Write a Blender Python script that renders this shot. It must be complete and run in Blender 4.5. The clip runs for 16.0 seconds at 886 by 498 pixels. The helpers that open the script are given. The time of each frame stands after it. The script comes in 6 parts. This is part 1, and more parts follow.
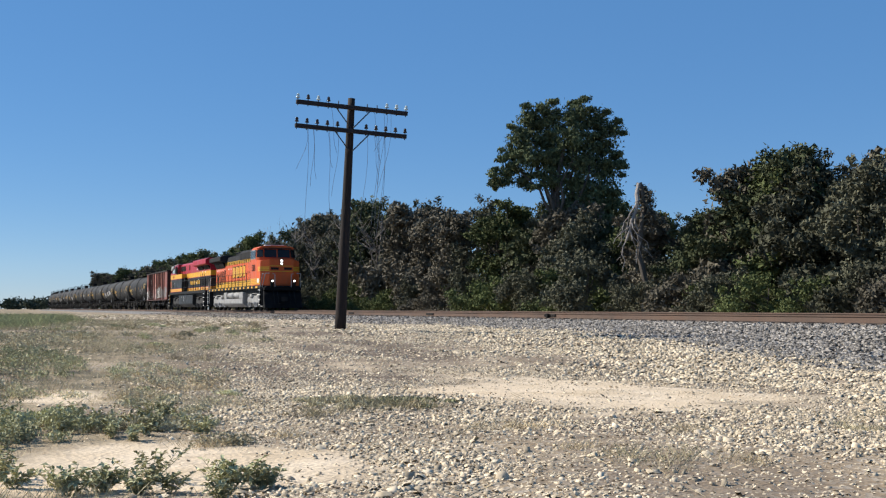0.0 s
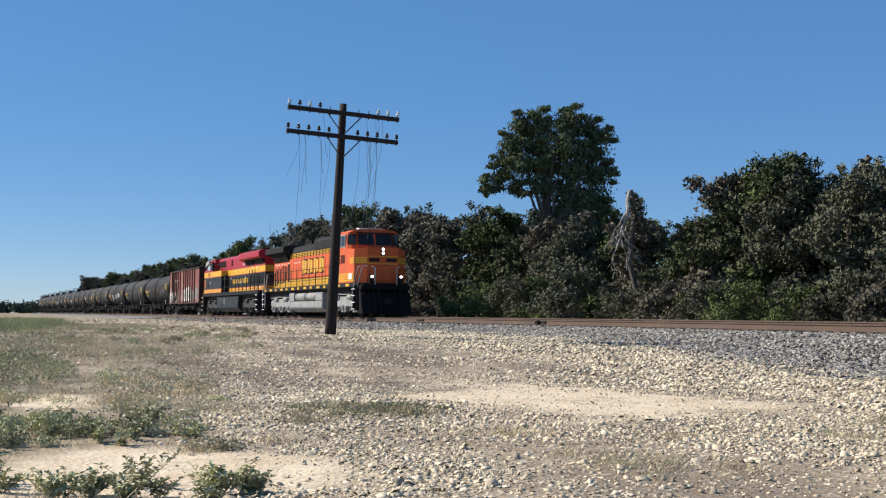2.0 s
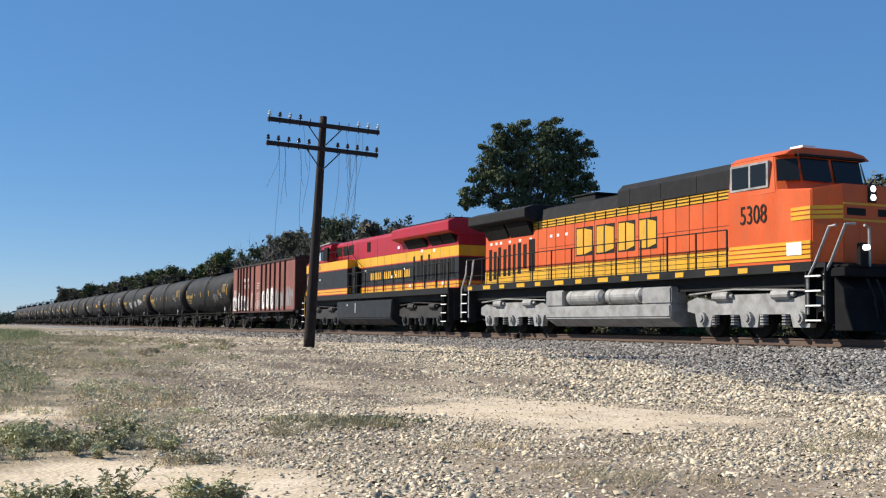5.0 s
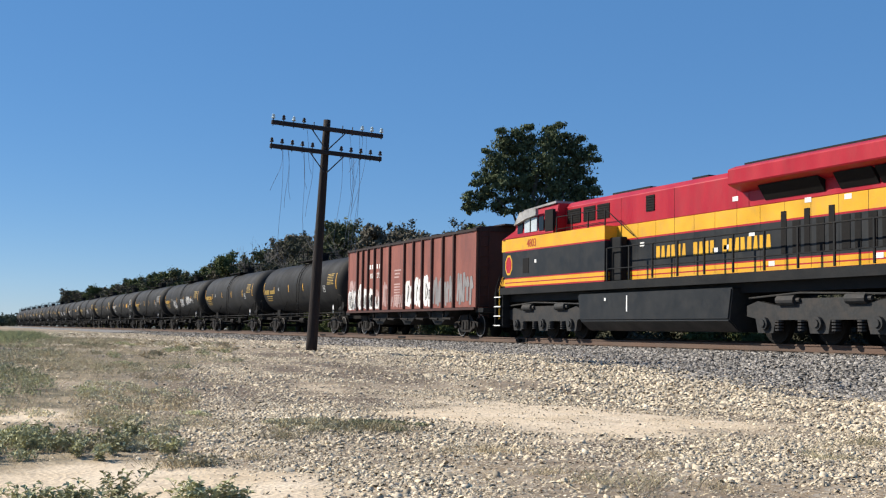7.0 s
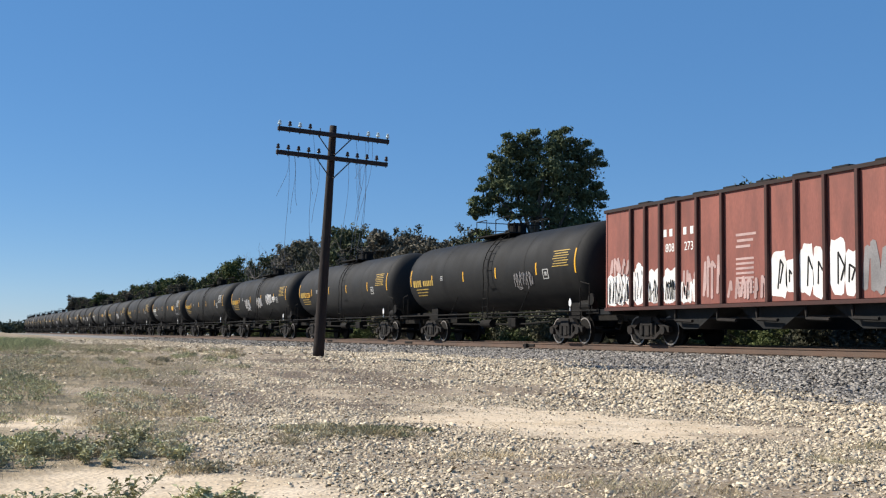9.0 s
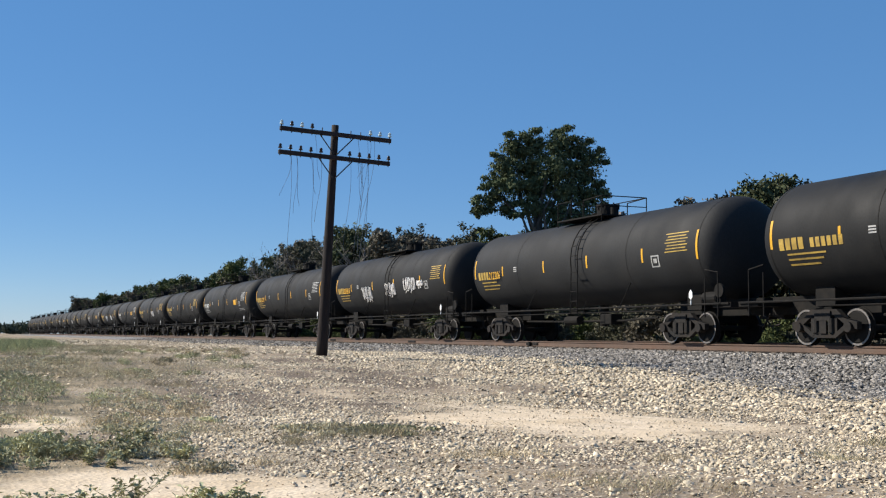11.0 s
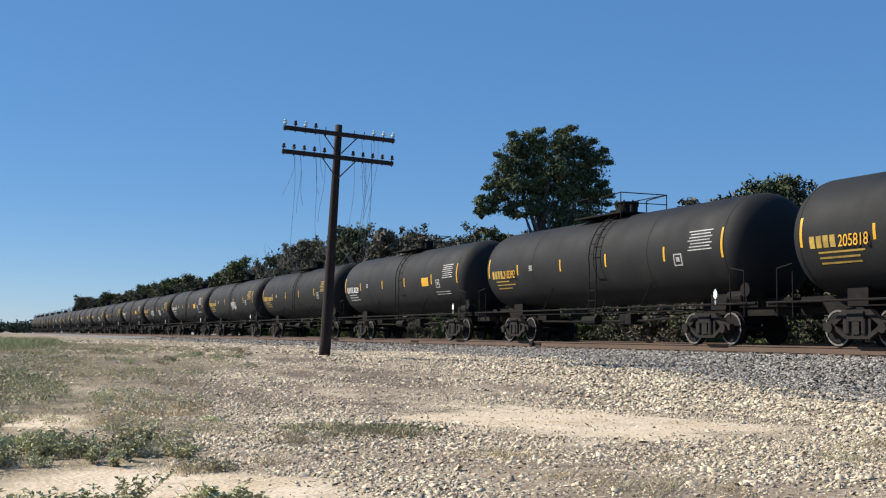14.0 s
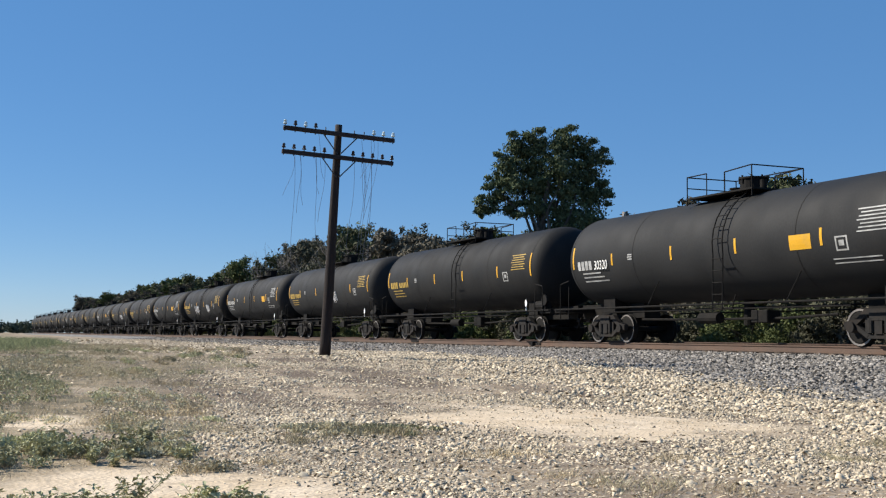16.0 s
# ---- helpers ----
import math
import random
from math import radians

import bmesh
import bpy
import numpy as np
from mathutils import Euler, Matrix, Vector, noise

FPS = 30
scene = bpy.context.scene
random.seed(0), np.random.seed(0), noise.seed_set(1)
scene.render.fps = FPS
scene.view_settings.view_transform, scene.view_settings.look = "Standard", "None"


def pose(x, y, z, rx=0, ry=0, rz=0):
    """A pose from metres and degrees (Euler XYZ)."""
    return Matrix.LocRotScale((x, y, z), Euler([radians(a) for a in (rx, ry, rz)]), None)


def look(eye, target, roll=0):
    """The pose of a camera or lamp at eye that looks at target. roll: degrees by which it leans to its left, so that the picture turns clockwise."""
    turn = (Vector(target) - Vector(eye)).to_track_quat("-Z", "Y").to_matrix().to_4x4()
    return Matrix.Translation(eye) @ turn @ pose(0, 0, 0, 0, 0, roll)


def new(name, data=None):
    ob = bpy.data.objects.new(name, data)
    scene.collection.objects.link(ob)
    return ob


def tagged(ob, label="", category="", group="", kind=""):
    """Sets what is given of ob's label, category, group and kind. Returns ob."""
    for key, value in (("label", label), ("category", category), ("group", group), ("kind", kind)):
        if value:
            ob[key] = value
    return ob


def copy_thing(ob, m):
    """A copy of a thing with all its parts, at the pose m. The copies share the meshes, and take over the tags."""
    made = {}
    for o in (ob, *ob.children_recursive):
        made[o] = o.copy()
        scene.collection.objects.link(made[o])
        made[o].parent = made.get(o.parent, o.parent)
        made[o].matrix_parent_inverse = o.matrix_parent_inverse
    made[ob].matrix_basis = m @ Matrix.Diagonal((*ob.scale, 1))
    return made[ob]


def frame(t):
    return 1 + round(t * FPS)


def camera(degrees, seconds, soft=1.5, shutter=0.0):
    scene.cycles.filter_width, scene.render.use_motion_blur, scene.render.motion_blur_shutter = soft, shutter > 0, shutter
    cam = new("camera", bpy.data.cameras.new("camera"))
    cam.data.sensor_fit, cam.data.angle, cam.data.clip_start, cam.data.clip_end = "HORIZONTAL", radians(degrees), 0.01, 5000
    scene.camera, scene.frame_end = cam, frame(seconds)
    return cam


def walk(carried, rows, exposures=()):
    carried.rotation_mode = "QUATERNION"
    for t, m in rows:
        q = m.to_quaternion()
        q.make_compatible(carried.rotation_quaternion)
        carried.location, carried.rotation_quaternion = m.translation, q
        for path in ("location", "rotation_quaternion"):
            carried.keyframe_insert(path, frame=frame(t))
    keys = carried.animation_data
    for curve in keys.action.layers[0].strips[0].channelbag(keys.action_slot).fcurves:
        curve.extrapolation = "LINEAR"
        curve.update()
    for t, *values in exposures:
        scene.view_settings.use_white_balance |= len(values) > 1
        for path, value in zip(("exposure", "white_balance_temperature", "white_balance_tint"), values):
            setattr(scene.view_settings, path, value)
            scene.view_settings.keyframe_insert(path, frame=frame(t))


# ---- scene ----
cam = camera(42.5, 16.0, 1.2)
EYE = (0.0, 0.0, 0.17)
# seconds, tilt, lean, turn of the hand-held camera
ROWS = [
    (0, 2.988, -0.021, 67.722),
    (0.5, 3.090, 0.006, 67.794),
    (1, 3.214, -0.136, 67.468),
    (1.5, 3.213, -0.155, 67.169),
    (2, 3.300, -0.351, 67.238),
    (2.5, 3.400, -0.302, 67.403),
    (3, 3.407, -0.312, 67.182),
    (3.5, 3.581, -0.268, 66.808),
    (6, 4.096, -0.794, 66.083),
    (6.5, 4.098, -0.884, 66.197),
    (7, 4.168, -0.915, 66.314),
    (7.5, 4.167, -0.823, 66.351),
    (8, 4.293, -0.652, 66.550),
    (8.5, 4.391, -0.736, 66.517),
    (9, 4.428, -0.706, 66.658),
    (9.5, 4.464, -0.335, 66.837),
    (12, 4.288, -0.523, 66.836),
    (12.5, 4.368, -0.641, 66.871),
    (13, 4.398, -0.607, 66.938),
    (13.5, 4.348, -0.575, 66.994),
    (14, 4.362, -0.554, 66.968),
    (14.5, 4.326, -0.570, 66.944),
    (15, 4.305, -0.521, 66.849),
    (15.5, 4.429, -0.492, 67.014),
    (16, 4.355, -0.500, 66.975),
]
walk(cam, [(t, pose(*EYE, 90 + p, r, y)) for t, p, r, y in ROWS], exposures=[(0, 0.5), (16, 0.5)])

# ---- light ----
world = bpy.data.worlds.new("world")
scene.world = world
world.use_nodes = True
wn = world.node_tree
sky = wn.nodes.new("ShaderNodeTexSky")
sky.sky_type, sky.sun_disc = "NISHITA", False
sky.sun_elevation, sky.sun_rotation = radians(36.9), radians(-143)
sky.altitude, sky.air_density, sky.dust_density, sky.ozone_density = 2600, 1.0, 0.05, 1.6
tone = wn.nodes.new("ShaderNodeHueSaturation")
tone.inputs["Saturation"].default_value = 1.25
wn.links.new(sky.outputs[0], tone.inputs["Color"])
clear = wn.nodes.new("ShaderNodeMix")
clear.data_type = "RGBA"
clear.inputs[0].default_value = 0.45
clear.inputs[7].default_value = (1.6, 4.2, 9.0, 1)
wn.links.new(tone.outputs[0], clear.inputs[6])
wn.links.new(clear.outputs[2], wn.nodes["Background"].inputs[0])
wn.nodes["Background"].inputs[1].default_value = 0.064
sun = new("sun", bpy.data.lights.new("sun", "SUN"))
sun.data.energy, sun.data.angle, sun.data.color = 5.0, radians(0.53), (1.0, 0.925, 0.81)
sun.matrix_world = look((0, 0, 0), (0.48, 0.64, -0.6))


# ---- materials ----
def mat(name, c, rough=0.6, metal=0.0, vary=0.25, scale=1.5, fine=30.0, bump=0.15, dirt=None, amount=0.0, stretch=(1, 1, 1),
        island=0.0, each=0.0, coat=0.0, spec=0.3):
    """A painted or natural surface: broad patches, fine grain, relief and, if dirt is given, stains of that colour."""
    m = bpy.data.materials.new(name)
    m.use_nodes = True
    t = m.node_tree
    n, l = t.nodes, t.links
    bsdf = n["Principled BSDF"]
    at = n.new("ShaderNodeTexCoord")
    mp = n.new("ShaderNodeMapping")
    mp.inputs["Scale"].default_value = stretch
    l.new(at.outputs["Object"], mp.inputs["Vector"])

    def noise_of(size, detail=4.0):
        k = n.new("ShaderNodeTexNoise")
        k.inputs["Scale"].default_value, k.inputs["Detail"].default_value = size, detail
        l.new(mp.outputs[0], k.inputs["Vector"])
        return k.outputs[0]

    def scaled(socket, lo, hi, a=0.3, b=0.7):
        r = n.new("ShaderNodeMapRange")
        for i, v in enumerate((a, b, lo, hi)):
            r.inputs[i + 1].default_value = v
        l.new(socket, r.inputs[0])
        return r.outputs[0]

    def times(a, b):
        k = n.new("ShaderNodeMath")
        k.operation = "MULTIPLY"
        l.new(a, k.inputs[0])
        l.new(b, k.inputs[1])
        return k.outputs[0]

    broad, grain = noise_of(scale), noise_of(fine, 2.0)
    value = times(scaled(broad, 1 - vary, 1 + vary), scaled(grain, 1 - vary * 0.6, 1 + vary * 0.6))
    if island:
        g = n.new("ShaderNodeNewGeometry")
        value = times(value, scaled(g.outputs["Random Per Island"], 1 - island, 1 + island, 0, 1))
    if each:
        o = n.new("ShaderNodeObjectInfo")
        value = times(value, scaled(o.outputs["Random"], 1 - each, 1 + each, 0, 1))
    hsv = n.new("ShaderNodeHueSaturation")
    hsv.inputs["Color"].default_value = (*c, 1)
    l.new(value, hsv.inputs["Value"])
    colour = hsv.outputs[0]
    if dirt:
        mix = n.new("ShaderNodeMix")
        mix.data_type = "RGBA"
        mix.inputs[7].default_value = (*dirt, 1)
        l.new(scaled(noise_of(scale * 2.3, 8.0), 0, amount, 0.45, 0.68), mix.inputs[0])
        l.new(colour, mix.inputs[6])
        colour = mix.outputs[2]
    l.new(colour, bsdf.inputs["Base Color"])
    l.new(scaled(broad, max(rough - 0.12, 0.03), min(rough + 0.12, 1)), bsdf.inputs["Roughness"])
    bsdf.inputs["Metallic"].default_value = metal
    bsdf.inputs["Coat Weight"].default_value = coat
    bsdf.inputs["Specular IOR Level"].default_value = spec
    if bump:
        b = n.new("ShaderNodeBump")
        b.inputs["Strength"].default_value, b.inputs["Distance"].default_value = bump, 0.02
        l.new(grain, b.inputs["Height"])
        l.new(b.outputs[0], bsdf.inputs["Normal"])
    return m


def glowing(name, c, power):
    m = mat(name, c, 0.3, bump=0)
    b = m.node_tree.nodes["Principled BSDF"]
    b.inputs["Emission Color"].default_value = (*c, 1)
    b.inputs["Emission Strength"].default_value = power
    return m


RUST_DIRT = (0.05, 0.042, 0.036)
ORANGE = mat("orange_paint", (0.6, 0.098, 0.02), 0.45, vary=0.1, dirt=(0.3, 0.13, 0.06), amount=0.25, bump=0.05, stretch=(1, 1, 0.3))
YELLOW = mat("yellow_paint", (0.66, 0.35, 0.022), 0.45, vary=0.1, dirt=(0.35, 0.25, 0.1), amount=0.25, bump=0.05)
RED = mat("red_paint", (0.36, 0.012, 0.024), 0.4, vary=0.1, dirt=(0.22, 0.06, 0.05), amount=0.2, bump=0.04, stretch=(1, 1, 0.3))
DARKGREY = mat("dark_grey_paint", (0.019, 0.021, 0.023), 0.5, vary=0.15, dirt=(0.05, 0.047, 0.044), amount=0.25, bump=0.05, spec=0.2)
BLACK = mat("black_paint", (0.016, 0.017, 0.018), 0.65, vary=0.3, dirt=(0.03, 0.027, 0.024), amount=0.3, spec=0.12)
ROOFBLACK = mat("sooty_roof_paint", (0.02, 0.021, 0.023), 0.88, vary=0.25, dirt=(0.045, 0.042, 0.039), amount=0.3, spec=0.15)
SILVER = mat("silver_grey_paint", (0.31, 0.31, 0.305), 0.55, 0.1, vary=0.14, dirt=(0.15, 0.13, 0.11), amount=0.55, fine=14)
TRUCKGREY = mat("road_dirt_grey", (0.026, 0.027, 0.028), 0.7, vary=0.3, dirt=RUST_DIRT, amount=0.6, fine=14)
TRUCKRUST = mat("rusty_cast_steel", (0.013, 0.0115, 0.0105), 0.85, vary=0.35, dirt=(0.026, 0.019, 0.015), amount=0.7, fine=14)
STEEL = mat("worn_steel", (0.22, 0.2, 0.185), 0.5, 0.6, vary=0.2)
WHITE = mat("white_paint", (0.78, 0.78, 0.75), 0.5, vary=0.08, dirt=(0.4, 0.37, 0.33), amount=0.3, bump=0.03)
SPRAY = mat("white_spray_paint", (0.74, 0.73, 0.71), 0.6, vary=0.12, dirt=(0.45, 0.38, 0.34), amount=0.35, bump=0.03)
PINKSPRAY = mat("faded_pink_spray", (0.42, 0.29, 0.27), 0.6, vary=0.2, bump=0.03)
GREYSPRAY = mat("faded_grey_spray", (0.22, 0.21, 0.21), 0.6, vary=0.2, bump=0.03)
HOPPERROOF = mat("sooty_brown_roof", (0.03, 0.02, 0.019), 0.8, vary=0.3)
HOPPER = mat("oxide_brown_paint", (0.235, 0.083, 0.064), 0.6, vary=0.16, dirt=(0.13, 0.055, 0.045), amount=0.5, stretch=(1, 1, 0.25))
# the hopper's brown again, with the shade of ribs and end in its colour
HOPPERSHADE = mat("shaded_oxide_brown_paint", (0.06, 0.025, 0.021), 0.75, vary=0.2, dirt=(0.04, 0.022, 0.02), amount=0.5)
TANK = mat("tank_black_paint", (0.0145, 0.015, 0.0158), 0.7, vary=0.25, scale=0.8, dirt=(0.024, 0.023, 0.022), amount=0.35, stretch=(1, 1, 0.4), each=0.3, spec=0.2)
TANKDARK = mat("tank_fitting_black", (0.011, 0.0105, 0.01), 0.75, vary=0.3, dirt=(0.028, 0.023, 0.019), amount=0.4, spec=0.12)
FADED_YELLOW = mat("faded_yellow_stencil", (0.42, 0.28, 0.06), 0.6, vary=0.2, dirt=(0.1, 0.08, 0.05), amount=0.6)
FADED_WHITE = mat("faded_white_stencil", (0.42, 0.42, 0.41), 0.6, vary=0.2, dirt=(0.12, 0.12, 0.12), amount=0.6)
GLASS = mat("tinted_glass", (0.012, 0.014, 0.015), 0.08, vary=0.05, bump=0, spec=0.25)
# window glass with a bright reflection put into the base colour
GLINTGLASS = mat("painted_reflection_glass", (0.45, 0.5, 0.52), 0.1, vary=0.1, bump=0)
GRILLE = mat("louvre_black", (0.012, 0.0115, 0.0115), 0.75, vary=0.3, spec=0.12)
LAMP = glowing("headlight", (1.0, 0.97, 0.9), 2.5)
LAMPGLOW = glowing("ditch_light", (1.0, 0.95, 0.85), 2.0)
MARKER = mat("white_marker_disc", (0.85, 0.85, 0.82), 0.35, vary=0.05, bump=0)
RAIL = mat("rusty_rail", (0.105, 0.07, 0.052), 0.75, vary=0.25, scale=0.6, dirt=(0.11, 0.062, 0.042), amount=0.6, fine=25)
TIE = mat("weathered_tie", (0.11, 0.085, 0.065), 0.9, vary=0.35, each=0.3, stretch=(1, 0.2, 1))
POLE = mat("creosoted_pole", (0.018, 0.0135, 0.0125), 0.85, vary=0.35, scale=2, fine=18, bump=0.5, stretch=(4, 4, 0.25), dirt=(0.04, 0.028, 0.024), amount=0.4)
ARM = mat("weathered_arm", (0.026, 0.022, 0.024), 0.85, vary=0.35, stretch=(4, 0.3, 4), bump=0.4)
IRON = mat("old_iron", (0.06, 0.06, 0.062), 0.6, 0.6, vary=0.3)
GLASSWARE = mat("pale_insulator_glass", (0.55, 0.66, 0.68), 0.12, vary=0.1, bump=0)
PORCELAIN = mat("brown_insulator", (0.04, 0.03, 0.028), 0.2, vary=0.2, bump=0)
WIRE = mat("slack_wire", (0.1, 0.11, 0.13), 0.5, 0.6, vary=0.2, bump=0)
BARK = mat("bark", (0.1, 0.085, 0.07), 0.9, vary=0.35, stretch=(3, 3, 0.6), bump=0.6)
DEADWOOD = mat("bleached_dead_wood", (0.3, 0.27, 0.245), 0.85, vary=0.3, stretch=(3, 3, 0.6), bump=0.4)


def leaf(name, c, island=0.3, each=0.25):
    m = mat(name, c, 0.85, vary=0.3, scale=0.35, fine=3, bump=0, island=island, each=each)
    b = m.node_tree.nodes["Principled BSDF"]
    b.inputs["Transmission Weight"].default_value = 0.0
    b.inputs["Specular IOR Level"].default_value = 0.15
    return m


LEAF_OAK = leaf("oak_leaves", (0.084, 0.096, 0.047))
LEAF_GREEN = leaf("green_leaves", (0.092, 0.11, 0.042))
LEAF_GREY = leaf("grey_green_leaves", (0.1, 0.1, 0.066))
LEAF_BROWN = leaf("brownish_leaves", (0.118, 0.105, 0.077))
LEAF_TALL = leaf("tall_tree_leaves", (0.078, 0.095, 0.048))
LEAF_WEED = leaf("weed_leaves", (0.42, 0.41, 0.24))
LEAF_MAT = leaf("grey_weed_leaves", (0.43, 0.39, 0.26))
TWIG = mat("bare_grey_twigs", (0.19, 0.17, 0.15), 0.9, vary=0.3, bump=0)
PLOW = mat("plough_black", (0.008, 0.008, 0.009), 0.7, vary=0.3, dirt=(0.02, 0.018, 0.016), amount=0.3, spec=0.1)
GRASS_DRY = leaf("dry_grass", (0.52, 0.43, 0.28), 0.3)
GRASS_GREEN = leaf("green_grass", (0.36, 0.38, 0.2), 0.35)
GRASS_GREY = leaf("grey_weeds", (0.44, 0.39, 0.25), 0.35)
WHEEL = mat("dark_wheel_steel", (0.012, 0.011, 0.01), 0.75, vary=0.3, spec=0.15)
STONE_GREY = mat("ballast_stone", (0.225, 0.207, 0.185), 0.85, vary=0.2, island=0.8, fine=20)
STONE_PALE = mat("pale_gravel", (0.52, 0.435, 0.315), 0.85, vary=0.2, island=0.5, fine=20)
FARWOOD = leaf("far_wood_leaves", (0.05, 0.065, 0.045))


def ground_material():
    """Sand, gravel beds, dry soil with roots, and ballast towards the track, by place."""
    m = bpy.data.materials.new("ground_sand_and_gravel")
    m.use_nodes = True
    n, l = m.node_tree.nodes, m.node_tree.links
    bsdf = n["Principled BSDF"]
    bsdf.inputs["Roughness"].default_value = 0.95
    bsdf.inputs["Specular IOR Level"].default_value = 0.2
    at = n.new("ShaderNodeTexCoord").outputs["Object"]

    def noise_of(size, detail=5.0):
        k = n.new("ShaderNodeTexNoise")
        k.inputs["Scale"].default_value, k.inputs["Detail"].default_value = size, detail
        l.new(at, k.inputs["Vector"])
        return k.outputs[0]

    def scaled(s, a, b, lo=0.0, hi=1.0):
        r = n.new("ShaderNodeMapRange")
        for i, v in enumerate((a, b, lo, hi)):
            r.inputs[i + 1].default_value = v
        l.new(s, r.inputs[0])
        return r.outputs[0]

    def mixed(f, a, b, mode="MIX"):
        k = n.new("ShaderNodeMix")
        k.data_type, k.blend_type = "RGBA", mode
        for s, v in ((k.inputs[6], a), (k.inputs[7], b)):
            if isinstance(v, tuple):
                s.default_value = (*v, 1)
            else:
                l.new(v, s)
        l.new(f, k.inputs[0])
        return k.outputs[2]

    cover = n.new("ShaderNodeVertexColor")
    cover.layer_name = "cover"
    parts = n.new("ShaderNodeSeparateColor")
    l.new(cover.outputs[0], parts.inputs[0])
    sandy, ballast, grassy = parts.outputs
    pebbles = n.new("ShaderNodeTexVoronoi")
    pebbles.inputs["Scale"].default_value = 22
    l.new(at, pebbles.inputs["Vector"])
    sand = mixed(scaled(noise_of(1.3), 0.35, 0.65), (0.62, 0.49, 0.335), (0.74, 0.61, 0.45))
    soil = mixed(scaled(noise_of(2.2), 0.35, 0.65), (0.27, 0.205, 0.135), (0.44, 0.345, 0.235))
    bright = n.new("ShaderNodeSeparateColor")
    l.new(pebbles.outputs["Color"], bright.inputs[0])
    soil = mixed(scaled(bright.outputs[0], 0.5, 0.9, 0, 0.8), soil, (0.5, 0.44, 0.36))
    soil = mixed(scaled(noise_of(6.0, 8.0), 0.55, 0.7, 0, 0.55), soil, (0.23, 0.178, 0.125))
    soil = mixed(scaled(noise_of(0.55, 7.0), 0.5, 0.66, 0, 0.7), soil, (0.22, 0.17, 0.12))
    soil = mixed(cover.outputs["Alpha"], soil, (0.15, 0.115, 0.087))
    sand = mixed(scaled(noise_of(3.5, 9.0), 0.56, 0.7, 0, 0.5), sand, (0.3, 0.235, 0.165))
    base = mixed(sandy, soil, sand)
    dry = mixed(scaled(noise_of(3.0), 0.4, 0.62), (0.36, 0.285, 0.185), (0.15, 0.132, 0.085))
    base = mixed(grassy, base, dry)
    rock = mixed(scaled(bright.outputs[1], 0, 1), (0.12, 0.118, 0.118), (0.36, 0.35, 0.34))
    base = mixed(ballast, base, rock)
    base = mixed(scaled(noise_of(60, 2), 0.4, 0.7, 0, 0.35), base, (0.2, 0.17, 0.14), "MULTIPLY")
    l.new(base, bsdf.inputs["Base Color"])
    b = n.new("ShaderNodeBump")
    b.inputs["Strength"].default_value, b.inputs["Distance"].default_value = 0.6, 0.03
    l.new(mixed(scaled(noise_of(14, 6), 0, 1), pebbles.outputs["Distance"], noise_of(9, 8)), b.inputs["Height"])
    l.new(b.outputs[0], bsdf.inputs["Normal"])
    return m


GROUND = ground_material()


# ---- shapes ----
def box(bm, x0, x1, y0, y1, z0, z1):
    return bmesh.ops.create_cube(bm, size=1, matrix=Matrix.Translation(((x0 + x1) / 2, (y0 + y1) / 2, (z0 + z1) / 2))
                                 @ Matrix.Diagonal((abs(x1 - x0), abs(y1 - y0), abs(z1 - z0), 1)))["verts"]


def rod(bm, a, b, r, r2=None, seg=8):
    a, b = Vector(a), Vector(b)
    d = b - a
    turn = d.to_track_quat("Z", "Y").to_matrix().to_4x4()
    return bmesh.ops.create_cone(bm, cap_ends=True, segments=seg, radius1=r, radius2=r if r2 is None else r2, depth=d.length,
                                 matrix=Matrix.Translation((a + b) / 2) @ turn)["verts"]


def pipe(bm, points, r, seg=6):
    """One bent tube through the points."""
    pts = [Vector(p) for p in points]
    rings, up = [], None
    for i, p in enumerate(pts):
        d = (pts[min(i + 1, len(pts) - 1)] - pts[max(i - 1, 0)]).normalized()
        if up is None:
            up = d.orthogonal().normalized()
        up = (up - d * up.dot(d)).normalized()
        side = d.cross(up)
        rings.append([bm.verts.new(p + (up * math.cos(k * math.tau / seg) + side * math.sin(k * math.tau / seg)) * r) for k in range(seg)])
    for a, b in zip(rings, rings[1:]):
        for k in range(seg):
            bm.faces.new((a[k], a[(k + 1) % seg], b[(k + 1) % seg], b[k]))
    bm.faces.new(rings[0][::-1])
    bm.faces.new(rings[-1])


def slab(bm, profile, y0, y1):
    """A profile in x and z, extruded from y0 to y1."""
    near = [bm.verts.new((x, y0, z)) for x, z in profile]
    far = [bm.verts.new((x, y1, z)) for x, z in profile]
    k = len(profile)
    bm.faces.new(near)
    bm.faces.new(far[::-1])
    for i in range(k):
        bm.faces.new((near[i], far[i], far[(i + 1) % k], near[(i + 1) % k]))


def bar(bm, profile, x0, x1):
    """A profile in y and z, extruded from x0 to x1."""
    near = [bm.verts.new((x0, y, z)) for y, z in profile]
    far = [bm.verts.new((x1, y, z)) for y, z in profile]
    k = len(profile)
    bm.faces.new(near)
    bm.faces.new(far[::-1])
    for i in range(k):
        bm.faces.new((near[i], far[i], far[(i + 1) % k], near[(i + 1) % k]))


def softened(bm, w=0.02, seg=1):
    bmesh.ops.recalc_face_normals(bm, faces=bm.faces)
    bmesh.ops.bevel(bm, geom=list(bm.edges), offset=w, segments=seg, affect="EDGES", clamp_overlap=True)
    return bm


